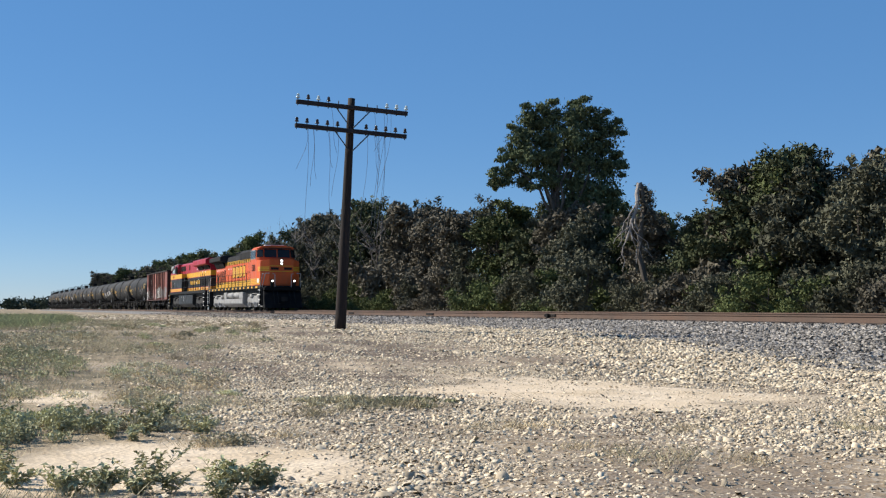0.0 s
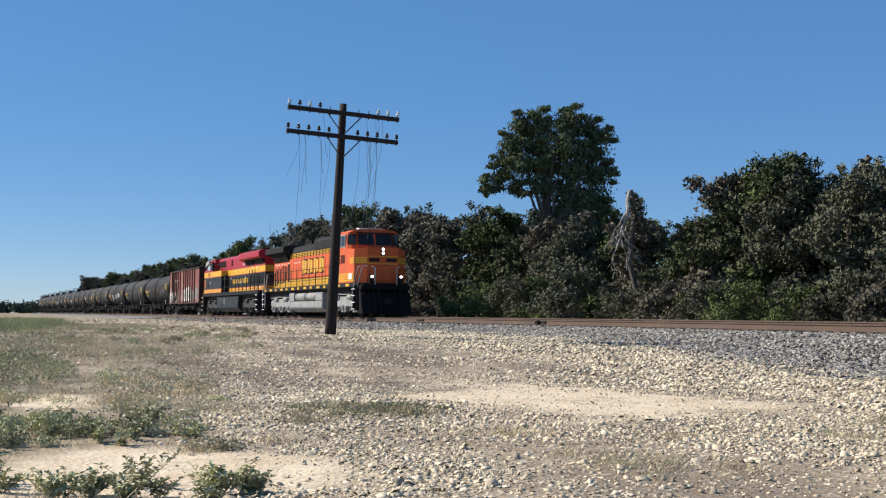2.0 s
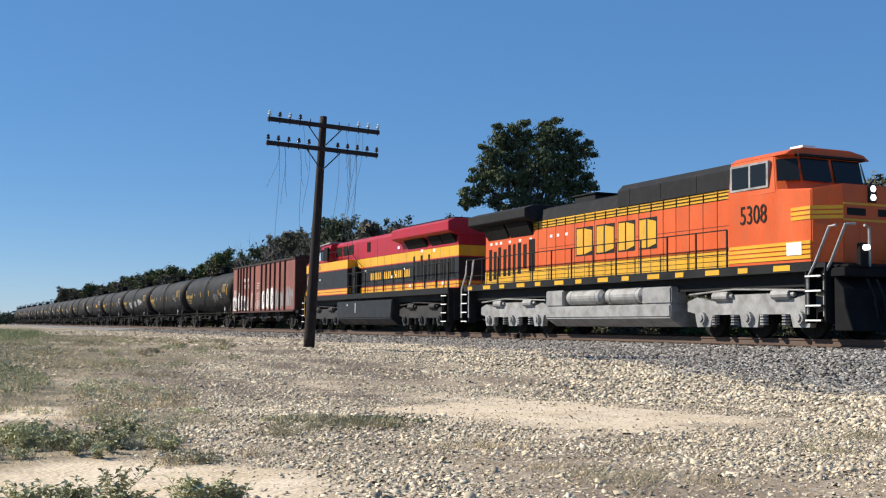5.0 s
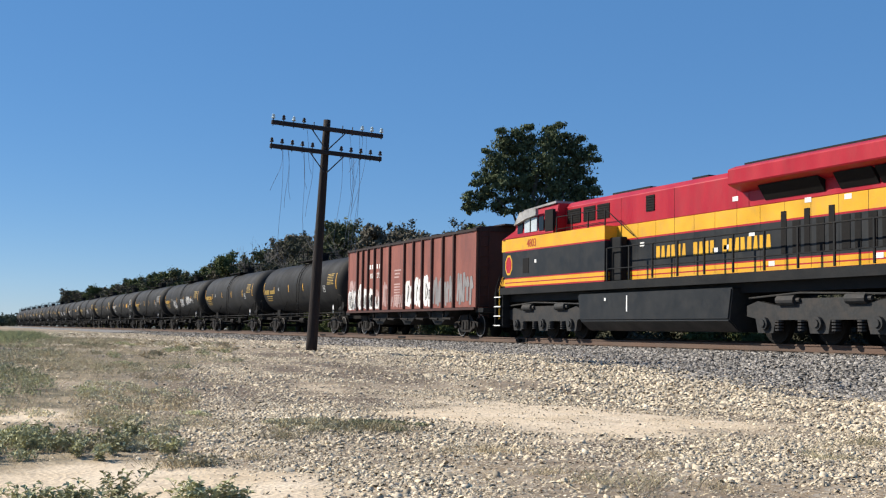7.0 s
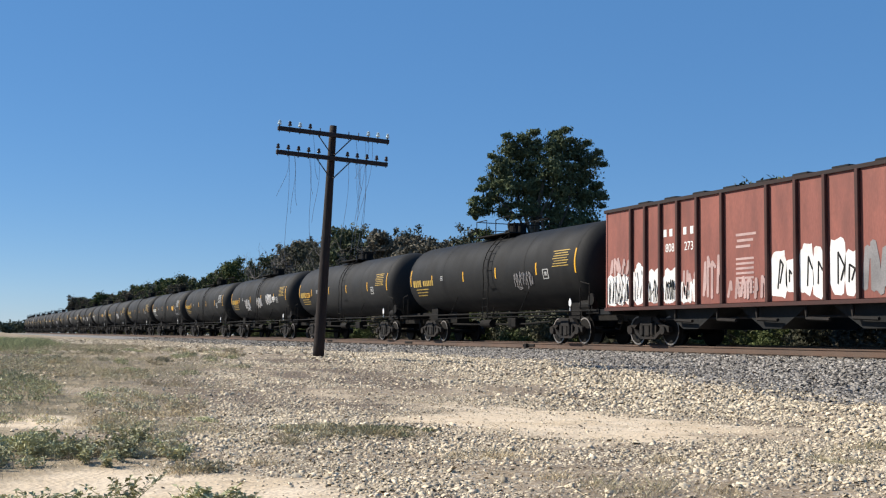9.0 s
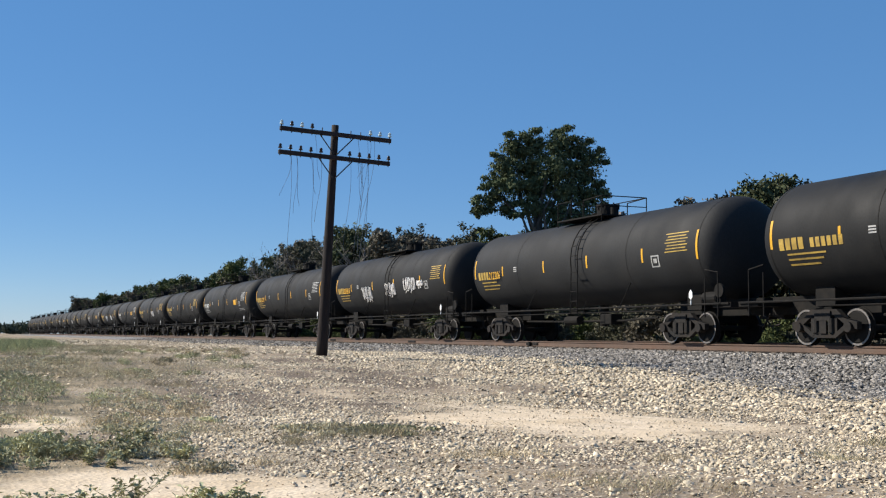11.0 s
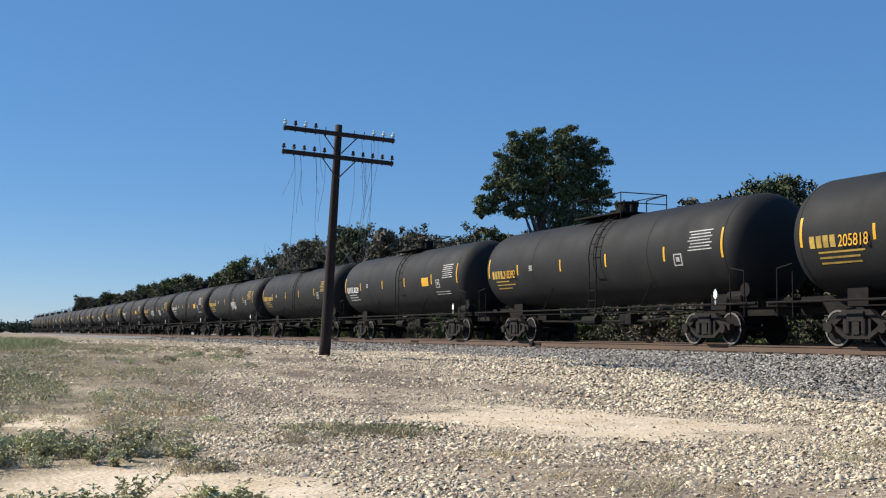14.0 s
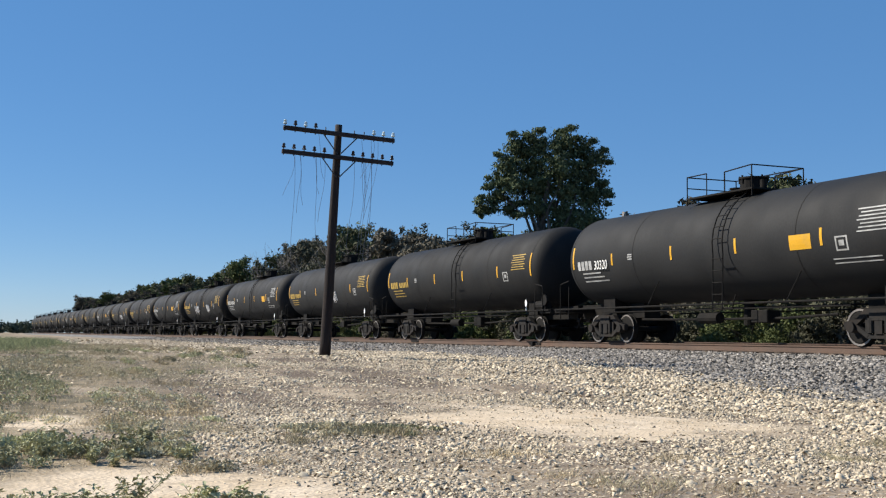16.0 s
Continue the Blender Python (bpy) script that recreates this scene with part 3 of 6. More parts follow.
def build_woods():
    kinds, far_kinds = [], []
    for i, (w, h, n, m, label) in enumerate((
            (2.3, 6.6, 17, LEAF_OAK, "dense dark green oak in the wood edge"),
            (2.6, 7.2, 19, LEAF_GREY, "grey-green bushy tree in the wood edge"),
            (2.2, 6.0, 15, LEAF_BROWN, "brownish thinly leaved tree in the wood edge"),
            (2.5, 6.9, 17, LEAF_GREEN, "green leafy tree in the wood edge"))):
        kinds.append(make_tree("tree", label, "tree", random_clumps(40 + i, w, h, n), 15000, 0.1, m, 60 + i, group="trees of the wood edge"))
        far_kinds.append(make_tree("tree", label, "tree", random_clumps(140 + i, w, h, n), 8500, 0.13, m, 160 + i, group="trees of the wood edge"))
    shrubs = []
    for i, (w, h, n, m, label) in enumerate((
            (1.9, 2.3, 9, LEAF_GREEN, "low green shrub beside the track"),
            (2.0, 2.6, 9, LEAF_GREY, "low grey-green shrub beside the track"),
            (1.7, 2.0, 8, LEAF_BROWN, "low brownish shrub beside the track"))):
        shrubs.append(make_tree("shrub", label, "shrub", random_clumps(80 + i, w, h, n, 0.1), 9000, 0.07, m, 90 + i, 0.05, "shrubs along the track"))
    rnd = random.Random(21)
    used = {}

    tops = {k: float(np.percentile([v.co.z for c in k.children if c.name.startswith("crown") for v in c.data.vertices], 99.3)) for k in kinds + far_kinds}

    def put(proto, x, y, scale):
        if proto in tops:
            scale = scale / tops[proto]
        m = pose(x, y, float(lie(x, y)) - 0.05, 0, 0, rnd.uniform(0, 360)) @ Matrix.Scale(scale, 4)
        if proto in used:
            copy_thing(proto, m @ Matrix.Scale(1 / used[proto], 4))
        else:
            used[proto] = scale
            proto.matrix_basis = m

    # front row of the wood, along the line
    def height_at(x):
        for a, b, h0, h1 in ((-15, -30, 6.2, 6.4), (-30, -36, 6.5, 6.6), (-36, -41.5, 7.3, 7.4), (-41.5, -52, 5.3, 5.7), (-52, -66, 6.4, 7.7), (-66, -78, 7.8, 7.6), (-78, -90, 8.2, 9.5),
                             (-90, -115, 9.5, 10.3), (-115, -144, 10.2, 8.6), (-144, -340, 8.8, 9.7)):
            if x > b:
                return h0 + (h1 - h0) * min(max((x - a) / (b - a), 0), 1)
        return 8.0
    x = -17.0
    while x > -330:
        gap = 2.7 if x > -100 else 4.2
        h = height_at(x)
        wide = max(1.0, h / 8.5)
        near = kinds if x > -128 else far_kinds
        pick = rnd.choice(near[1:3]) if -110 < x < -70 and rnd.random() < 0.75 else rnd.choice(near)
        put(pick, x + rnd.uniform(-0.6, 0.6), 31.5 + rnd.uniform(-1.2, 1.6), h * rnd.uniform(0.92, 1.04))
        if x > -68:
            put(rnd.choice(far_kinds), x + rnd.uniform(-1, 1), 36 + rnd.uniform(-1.5, 1.5), h * rnd.uniform(0.9, 1.06))
        x -= gap * wide
    x = -16.0
    while x > -110:
        put(rnd.choice(shrubs), x, 27.6 + rnd.uniform(-0.9, 1.0), rnd.uniform(0.7, 1.25))
        x -= 1.9 + rnd.uniform(0, 0.8) + (1.2 if x < -60 else 0)
    # rounder, taller group
    for x, y, s in ((-37.0, 31, 7.2), (-38.9, 31.5, 7.5), (-40.4, 31.5, 7.1), (-34, 31, 6.5)):
        put(kinds[1 if x > -38 else 0], x, y, s)


build_woods()


def build_bare_trees():
    """Leafless grey crowns among the wood edge."""
    for i, (x, y, h) in enumerate(((-108, 28.6, 10.3), (-101, 28.9, 9.4), (-92, 28.7, 9.6), (-85, 29, 8.8), (-116, 28.8, 9.6))):
        rnd = random.Random(500 + i)
        tree = tagged(new("bare_tree"), "leafless grey twiggy tree in the wood edge", "tree", "bare trees of the wood edge")
        bm = bmesh.new()
        stem = limb(bm, (0, 0, -0.2), (rnd.uniform(-0.4, 0.4), 0, h * 0.7), 0.13, 0.05, 6, 0.1, 6, rnd)
        part("trunk", bm, BARK, tree)
        bm = bmesh.new()
        for _ in range(26):
            a = rnd.uniform(0, math.tau)
            p = rnd.choice(stem[3:])
            q = Vector((math.cos(a) * rnd.uniform(0.8, 2.4), math.sin(a) * rnd.uniform(0.8, 2.0), rnd.uniform(p.z + 0.5, h * 0.92)))
            sub = limb(bm, p, q, 0.035, 0.012, 4, 0.15, 3, rnd)
            for _ in range(4):
                o = sub[rnd.randint(1, 3)]
                limb(bm, o, o + Vector((rnd.uniform(-0.8, 0.8), rnd.uniform(-0.8, 0.8), rnd.uniform(0.2, 1.0))), 0.012, 0.006, 3, 0.15, 2, rnd)
        part("twig_crown", bm, TWIG, tree, "pale grey bare twigs")
        tree.matrix_basis = pose(x, y, float(lie(x, y)))


build_bare_trees()


def build_tall_tree():
    clumps = [(0.5, 0, 12.1, 1.05, 0.8), (-0.9, 0.2, 12.0, 1.0, 0.8), (-2.1, 0, 12.0, 0.85, 0.8), (1.7, 0.1, 11.7, 0.95, 0.8), (2.6, -0.2, 11.2, 0.75, 0.8),
              (-2.6, -0.2, 10.9, 1.0, 0.8), (-1.2, 0.5, 10.8, 1.2, 0.8), (0.4, -0.4, 10.7, 1.3, 0.8), (1.9, 0.4, 10.3, 1.2, 0.8), (-3.2, 0.2, 9.9, 0.75, 0.75),
              (-2.2, -0.4, 9.6, 1.05, 0.8), (-0.7, 0.4, 9.5, 1.25, 0.8), (0.9, 0, 9.3, 1.3, 0.8), (2.3, 0.2, 9.0, 0.95, 0.8), (-3.5, 0, 8.8, 0.7, 0.7), (-3.9, 0.1, 8.2, 0.45, 0.7),
              (-2.6, 0.3, 8.3, 0.6, 0.7), (-1.0, -0.3, 8.3, 0.9, 0.8), (0.6, 0.2, 8.0, 1.2, 0.8), (2.0, -0.1, 7.8, 1.1, 0.8), (0.1, 0.2, 6.9, 0.9, 0.8), (1.3, 0.1, 6.6, 1.2, 0.8),
              (2.7, 0.1, 7.0, 0.7, 0.8), (0.6, -0.1, 5.2, 1.2, 0.9), (2.0, 0.1, 5.2, 1.2, 0.9)]
    edge = random.Random(17)
    for x, y, z, r, f in list(clumps):
        for _ in range(5):
            a, k = edge.uniform(-0.8, 3.9), edge.uniform(0.8, 1.12)
            clumps.append((x + math.cos(a) * r * k, y + edge.uniform(-0.6, 0.6), z + math.sin(a) * r * k * 0.8, edge.uniform(0.16, 0.36), 0.55))
    tree = make_tree("tall_tree", "tall dark green tree rising over the wood edge", "tree", [(x, y, z, r * (0.84 if r > 0.4 else 1.2), f) for x, y, z, r, f in clumps], 56000, 0.1, LEAF_TALL, 7, 0.28, droop=0.5)
    tree.matrix_basis = pose(-58.0, 31.5, -0.75, 0, 0, 60)


build_tall_tree()


def build_snag():
    rnd = random.Random(9)
    snag = tagged(new("dead_branch"), "bleached broken dead branch hanging at the tree", "dead branch")
    bm = bmesh.new()
    tip = (0, 0, 6.9)
    main = limb(bm, tip, (-0.75, -0.2, 3.6), 0.14, 0.07, 7, 0.12, 6, rnd)
    for a, b, r in ((main[2], (-1.25, 0, 3.2), 0.05), (main[3], (0.1, -0.3, 2.6), 0.06), (main[4], (0.5, -0.4, 3.1), 0.045), (main[5], (-0.2, -0.3, 2.2), 0.05),
                    (main[4], (-1.5, -0.2, 3.4), 0.04), (main[5], (0.75, -0.2, 2.5), 0.035), (main[3], (-1.3, 0.1, 3.9), 0.035), (main[6], (-1.0, -0.2, 1.9), 0.04)):
        sub = limb(bm, a, b, r, 0.015, 5, 0.2, 4, rnd)
        limb(bm, sub[2], sub[2] + Vector((rnd.uniform(-0.5, 0.5), 0.1, rnd.uniform(-0.9, -0.3))), 0.02, 0.006, 4, 0.2, 3, rnd)
    part("branch", bm, DEADWOOD, snag)
    bm = bmesh.new()
    limb(bm, (0.25, 0.1, -1.6), (0.05, 0, 6.95), 0.2, 0.12, 8, 0.06, 6, rnd)
    part("stem", bm, BARK, snag)
    v, f = leaves_of([(0.35, 0.2, 5.9, 0.55, 1.3), (0.5, 0.2, 5.0, 0.6, 1.2), (0.2, 0.3, 6.5, 0.35, 1.2)], 1500, 0.12, 3)
    from_arrays("withered_leaves", v, f, LEAF_BROWN, snag)
    snag.matrix_basis = pose(-45.3, 28.4, 0.45, 0, 0, 60) @ Matrix.Scale(0.8, 4)


build_snag()


def build_far_woods():
    r = np.random.RandomState(31)
    clumps = []
    for i in range(150):
        x, y = -520 - r.rand() * 260, -150 + 330 * r.rand()
        if y > 45 and x > -640:
            continue
        h = r.uniform(4, 6.5)
        clumps.append((x, y, h * 0.5, h * 0.62, 0.8))
    for i in range(26):
        clumps.append((-345 - r.rand() * 120, 100 + 40 * r.rand(), 5, 4.5, 0.9))
    v, f = leaves_of(clumps, 45000, 0.8, 8)
    ob = from_arrays("far_woods", v - np.array([0, 0, 0.6]), f, FARWOOD)
    tagged(ob, "distant dark wood along the horizon", "woods", kind="stuff")


build_far_woods()


# ---- grass and weeds ----
def grass(name, x, y, height, material, seed, label, blades=14, spread_r=0.12, lean=0.5):
    r = np.random.RandomState(seed)
    k = len(x) * blades
    bx, by = np.repeat(x, blades) + r.normal(0, spread_r, k), np.repeat(y, blades) + r.normal(0, spread_r, k)
    h = np.repeat(height, blades) * r.uniform(0.4, 1.15, k)
    a = r.uniform(0, 6.28, k)
    w = r.uniform(0.0006, 0.0013, k) * (1 + np.hypot(bx, by) * 0.04)
    lx, ly = r.normal(0, lean, k) * h, r.normal(0, lean, k) * h
    z = lie(bx, by) - 0.01
    dx, dy = np.cos(a) * w, np.sin(a) * w
    v = np.stack([np.stack([bx - dx, by - dy, z], -1), np.stack([bx + dx, by + dy, z], -1),
                  np.stack([bx + dx * 0.6 + lx * 0.56, by + dy * 0.6 + ly * 0.56, z + h * 0.62], -1), np.stack([bx + lx, by + ly, z + h], -1)], 1)
    ob = from_arrays(name, v.reshape(-1, 3), np.arange(k * 4).reshape(k, 4), material)
    return tagged(ob, label, "grass", kind="stuff")


def build_grass():
    x, y, r = scatter(51, 22000, -60, -5, -4, 9, lambda x, y: np.clip(cover_at(x, y)[2], 0, 1) * 0.55)
    grass("dry_grass", x, y, r.uniform(0.04, 0.12, len(x)), GRASS_DRY, 52, "short dry straw-coloured grass", 14)
    x, y, r = scatter(53, 20000, -60, -5, -4, 8, lambda x, y: np.clip(cover_at(x, y)[2], 0, 1) * 0.5 * smooth01(0.4, 0.6, wavy(x, y + 30, 1.4)))
    grass("grey_weeds", x, y, r.uniform(0.05, 0.13, len(x)), GRASS_GREY, 54, "grey-green low weeds on sandy soil", 26)
    x, y, r = scatter(55, 5000, -80, -36, -6, 5, lambda x, y: smooth01(0.0, 1.0, (0.11 * -x - 1.0 - y) / 1.5) * 0.9)
    grass("green_grass", x, y, r.uniform(0.14, 0.34, len(x)), GRASS_GREEN, 56, "taller green grass on the verge", 14, 0.25)
    # separate tufts on the open gravel
    spots = TUFTS
    for i, (tx, ty, size, dry) in enumerate(spots):
        r = np.random.RandomState(70 + i)
        k = int(10 * size)
        ob = grass("grass_tuft", tx + r.normal(0, 0.13 * size, k), ty + r.normal(0, 0.13 * size, k), r.uniform(0.03, 0.11, k) * size ** 0.3,
                   GRASS_DRY if dry else GRASS_GREY, 71 + i, "dry grass tuft on gravel" if dry else "sparse grey-green grass tuft on gravel", 44, 0.07, 0.5)
    x, y, r = scatter(57, 9000, -33, -5, -1, 15, lambda x, y: (1 - cover_at(x, y)[0]) * 0.25)
    grass("straw_litter", x, y, r.uniform(0.04, 0.1, len(x)), GRASS_DRY, 58, "dead straw lying among the gravel", 5, 0.1, 1.4)


def weed_plant(x, y, height, n, seed, label):
    rnd = random.Random(seed)
    weed = tagged(new("weed_plant"), label, "weed", "leafy weeds on the sand")
    verts, faces = [], []
    bm = bmesh.new()
    for i in range(n):
        a, d = rnd.uniform(0, math.tau), rnd.uniform(0.15, 1.15) * height
        tip = Vector((math.cos(a) * d, math.sin(a) * d, height * rnd.uniform(0.55, 1.0)))
        rod(bm, (0, 0, -0.02), tip, 0.003, 0.0015, seg=4)
        for j in range(22):
            u = rnd.uniform(0.2, 1.0)
            p = tip * u
            out = Vector((rnd.uniform(-1, 1), rnd.uniform(-1, 1), rnd.uniform(-0.2, 0.9))).normalized()
            side = out.cross(Vector((rnd.uniform(-0.5, 0.5), rnd.uniform(-0.5, 0.5), 1))).normalized()
            s = rnd.uniform(0.03, 0.058)
            k = len(verts)
            verts += [p, p + out * s * 0.45 + side * s * 0.24, p + out * s - Vector((0, 0, s * 0.3)), p + out * s * 0.45 - side * s * 0.24]
            faces.append((k, k + 1, k + 2, k + 3))
    part("stalk", bm, LEAF_WEED, weed)
    raw("leaves", verts, faces, LEAF_WEED, weed)
    weed.matrix_basis = pose(x, y, float(lie(x, y)))


def weed_mat(x, y, rx, ry, height, count, material, seed, label):
    """A low spread of small leaves and thin stems hugging the ground, thinning out to its rim."""
    r = np.random.RandomState(seed)
    hubs = max(10, int(rx * ry * 60))
    a, d = r.uniform(0, 6.28, hubs), r.rand(hubs) ** 0.6
    hx, hy, hh = x + np.cos(a) * d * rx, y + np.sin(a) * d * ry, height * r.uniform(0.35, 1.0, hubs) * (1.1 - 0.6 * d)
    pick = r.randint(0, hubs, count)
    px, py = hx[pick] + r.normal(0, 0.05, count), hy[pick] + r.normal(0, 0.05, count)
    pz = lie(px, py) + hh[pick] * r.rand(count) ** 0.7
    p = np.stack([px, py, pz], -1)
    u = r.normal(size=(count, 3)) + np.array([0, 0, 0.5])
    u /= np.linalg.norm(u, axis=1)[:, None]
    w = np.cross(u, r.normal(size=(count, 3)))
    w /= np.linalg.norm(w, axis=1)[:, None]
    s = r.uniform(0.012, 0.027, count)[:, None] * (1 + np.hypot(x, y) * 0.03)
    v = np.stack([p, p + u * s * 0.5 + w * s * 0.3, p + u * s, p + u * s * 0.5 - w * s * 0.3], 1)
    ob = from_arrays("weed_patch", v.reshape(-1, 3), np.arange(count * 4).reshape(count, 4), material)
    tagged(ob, label, "weeds", kind="stuff")


# x, y, reach along, reach across, height, leaves
WEED_PATCHES = [(-10.0, 0.55, 0.9, 0.45, 0.2, 6000), (-10.1, 1.25, 0.6, 0.45, 0.15, 4500), (-10.0, 1.75, 0.5, 0.35, 0.12, 3000), (-9.5, 0.1, 0.7, 0.4, 0.22, 4500),
                (-14.3, 0.2, 1.2, 0.35, 0.22, 3500), (-11.7, 3.7, 0.7, 0.55, 0.1, 3500), (-11.4, 4.3, 0.5, 0.5, 0.07, 2200), (-8.6, 1.75, 0.3, 0.2, 0.1, 900),
                (-12.2, 1.9, 0.9, 0.5, 0.1, 2500), (-19.0, 0.8, 2.6, 0.8, 0.25, 6000), (-24.5, 1.2, 3.0, 1.2, 0.25, 5000), (-17.0, 2.4, 1.6, 0.7, 0.14, 3500)]
TUFTS = [(-8.8, 4.26, 1.3, 1),
    (-8.84, 4.52, 0.9, 1),
    (-7.87, 5.41, 0.8, 1),
    (-6.55, 4.12, 1.6, 0),
    (-6.15, 4.64, 1.0, 1),
    (-11.11, 3.9, 1.8, 0),
    (-10.71, 3.02, 1.6, 0),
    (-11.74, 3.74, 1.3, 0),
    (-11.0, 4.29, 1.2, 1),
    (-7.67, 7.02, 1.3, 0),
    (-8.75, 8.33, 1.2, 0),
    (-22.12, 3.13, 1.3, 1),
    (-19.58, 3.33, 2.2, 1),
    (-14.91, 2.69, 1.6, 1),
    (-16.05, 3.13, 1.3, 1),
    (-14.32, 0.75, 1.4, 1),
    (-13.06, 1.44, 1.3, 1),
    (-8.96, 2.39, 0.8, 1),
    (-8.44, 1.66, 0.9, 1),
    (-7.35, 4.1, 0.7, 1),
    (-18.12, 1.09, 2, 0),
    (-25.26, 2.06, 1.5, 1)]
WEEDS = [(-6.9, 0.97, 0.22, 10), (-6.5, 0.48, 0.17, 20), (-6.55, 0.66, 0.14, 20), (-6.4, 0.83, 0.12, 16), (-6.34, 1.32, 0.19, 22), (-6.25, 1.47, 0.15, 18),
         (-6.35, 1.0, 0.13, 8), (-7.15, 0.16, 0.2, 12), (-6.8, 0.2, 0.13, 9), (-6.0, 1.2, 0.1, 8), (-9.01, 1.13, 0.13, 8)]
weed_rnd = random.Random(77)
WEEDS += [(weed_rnd.uniform(-11.4, -9.1), weed_rnd.uniform(0.1, 1.8), weed_rnd.uniform(0.1, 0.19), 7) for _ in range(34)]

build_grass()
for i, spec in enumerate(WEED_PATCHES):
    weed_mat(*spec, LEAF_MAT if i % 3 else LEAF_WEED, 900 + i, "low grey-green weeds spreading on sandy soil")
for i in range(64):
    cx = weed_rnd.uniform(-42, -13)
    cy = -cx * weed_rnd.uniform(0.02, 0.24)
    weed_mat(cx, cy, weed_rnd.uniform(0.25, 0.9), weed_rnd.uniform(0.1, 0.3), weed_rnd.uniform(0.06, 0.2), 320, (LEAF_MAT, GRASS_DRY, LEAF_WEED)[i % 3], 950 + i, "small clump of dry weeds on stony ground")
for i, (wx, wy, wh, wn_) in enumerate(WEEDS):
    weed_plant(wx, wy, wh, wn_, 200 + i, "green leafy weed plant on sandy ground" if wh > 0.2 else "small grey-green leafy weed on sandy ground")


# ---- rolling stock ----
def wheelset(parent, x, r, y=0.0):
    """Two wheels on an axle; turned by its keys."""
    bm = bmesh.new()
    rod(bm, (0, -0.95, 0), (0, 0.95, 0), 0.08, seg=10)
    for s in (-1, 1):
        rod(bm, (0, s * 0.69, 0), (0, s * 0.72, 0), r + 0.028, seg=24)
        rod(bm, (0, s * 0.72, 0), (0, s * 0.82, 0), r, r - 0.004, seg=24)
        rod(bm, (0, s * 0.82, 0), (0, s * 0.835, 0), r - 0.07, r - 0.09, seg=20)
        box(bm, -0.04, 0.04, s * 0.82, s * 0.842, r * 0.3, r * 0.75)
    ws = part("wheelset", bm, WHEEL, parent, "pair of worn steel wheels on an axle")
    if r > 0.5:
        ws.matrix_basis = pose(x, y, r)
        ws["radius"] = r
        return ws
    bm = bmesh.new()
    for s in (-1, 1):
        k = 24
        ring = [[bm.verts.new((math.cos(i * math.tau / k) * q, s * 0.837, math.sin(i * math.tau / k) * q)) for i in range(k)] for q in (r - 0.005, r - 0.055)]
        for i in range(k):
            bm.faces.new((ring[0][i], ring[0][(i + 1) % k], ring[1][(i + 1) % k], ring[1][i]))
    rim = part("wheel_rim", bm, STEEL, None, "bright worn rim")
    # the rim is joined to its wheels
    ws.data.materials.append(STEEL)
    k = bmesh.new()
    k.from_mesh(ws.data)
    n = len(k.faces)
    k.from_mesh(rim.data)
    k.faces.ensure_lookup_table()
    for f in k.faces[n:]:
        f.material_index = 1
    k.to_mesh(ws.data)
    k.free()
    bpy.data.objects.remove(rim)
    ws.matrix_basis = pose(x, y, r)
    ws["radius"] = r
    return ws


def freight_truck(car, x):
    bm = bmesh.new()
    pieces = [[(-1.15, 0.4), (-1.15, 0.58), (-0.72, 0.68), (-0.46, 0.9), (0.46, 0.9), (0.72, 0.68), (1.15, 0.58), (1.15, 0.4), (0.78, 0.5), (0.4, 0.74), (-0.4, 0.74), (-0.78, 0.5)],
              [(-0.92, 0.5), (-0.8, 0.56), (-0.34, 0.28), (-0.42, 0.2)], [(0.92, 0.5), (0.42, 0.2), (0.34, 0.28), (0.8, 0.56)], [(-0.42, 0.19), (-0.42, 0.3), (0.42, 0.3), (0.42, 0.19)],
              [(-0.46, 0.25), (-0.46, 0.8), (-0.38, 0.8), (-0.38, 0.25)], [(0.38, 0.25), (0.38, 0.8), (0.46, 0.8), (0.46, 0.25)]]
    for s in (-1, 1):
        for k, side in enumerate(pieces):
            slab(bm, side, s * (0.93 + 0.003 * k), s * (1.08 - 0.003 * k))
        for i in (-1, 1):
            rod(bm, (i * 0.89, s * 0.9, 0.46), (i * 0.89, s * 1.15, 0.46), 0.13, seg=12)
            rod(bm, (i * 0.27, s * 1.04, 0.32), (i * 0.27, s * 1.04, 0.68), 0.1, seg=10)
        box(bm, -0.12, 0.12, s * 1.07, s * 1.11, 0.3, 0.8)
    box(bm, -0.28, 0.28, -1.12, 1.12, 0.62, 0.86)
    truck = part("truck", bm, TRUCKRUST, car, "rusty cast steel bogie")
    truck.matrix_basis = pose(x, 0, 0)
    for i in (-1, 1):
        wheelset(truck, i * 0.89, 0.46)
    return truck


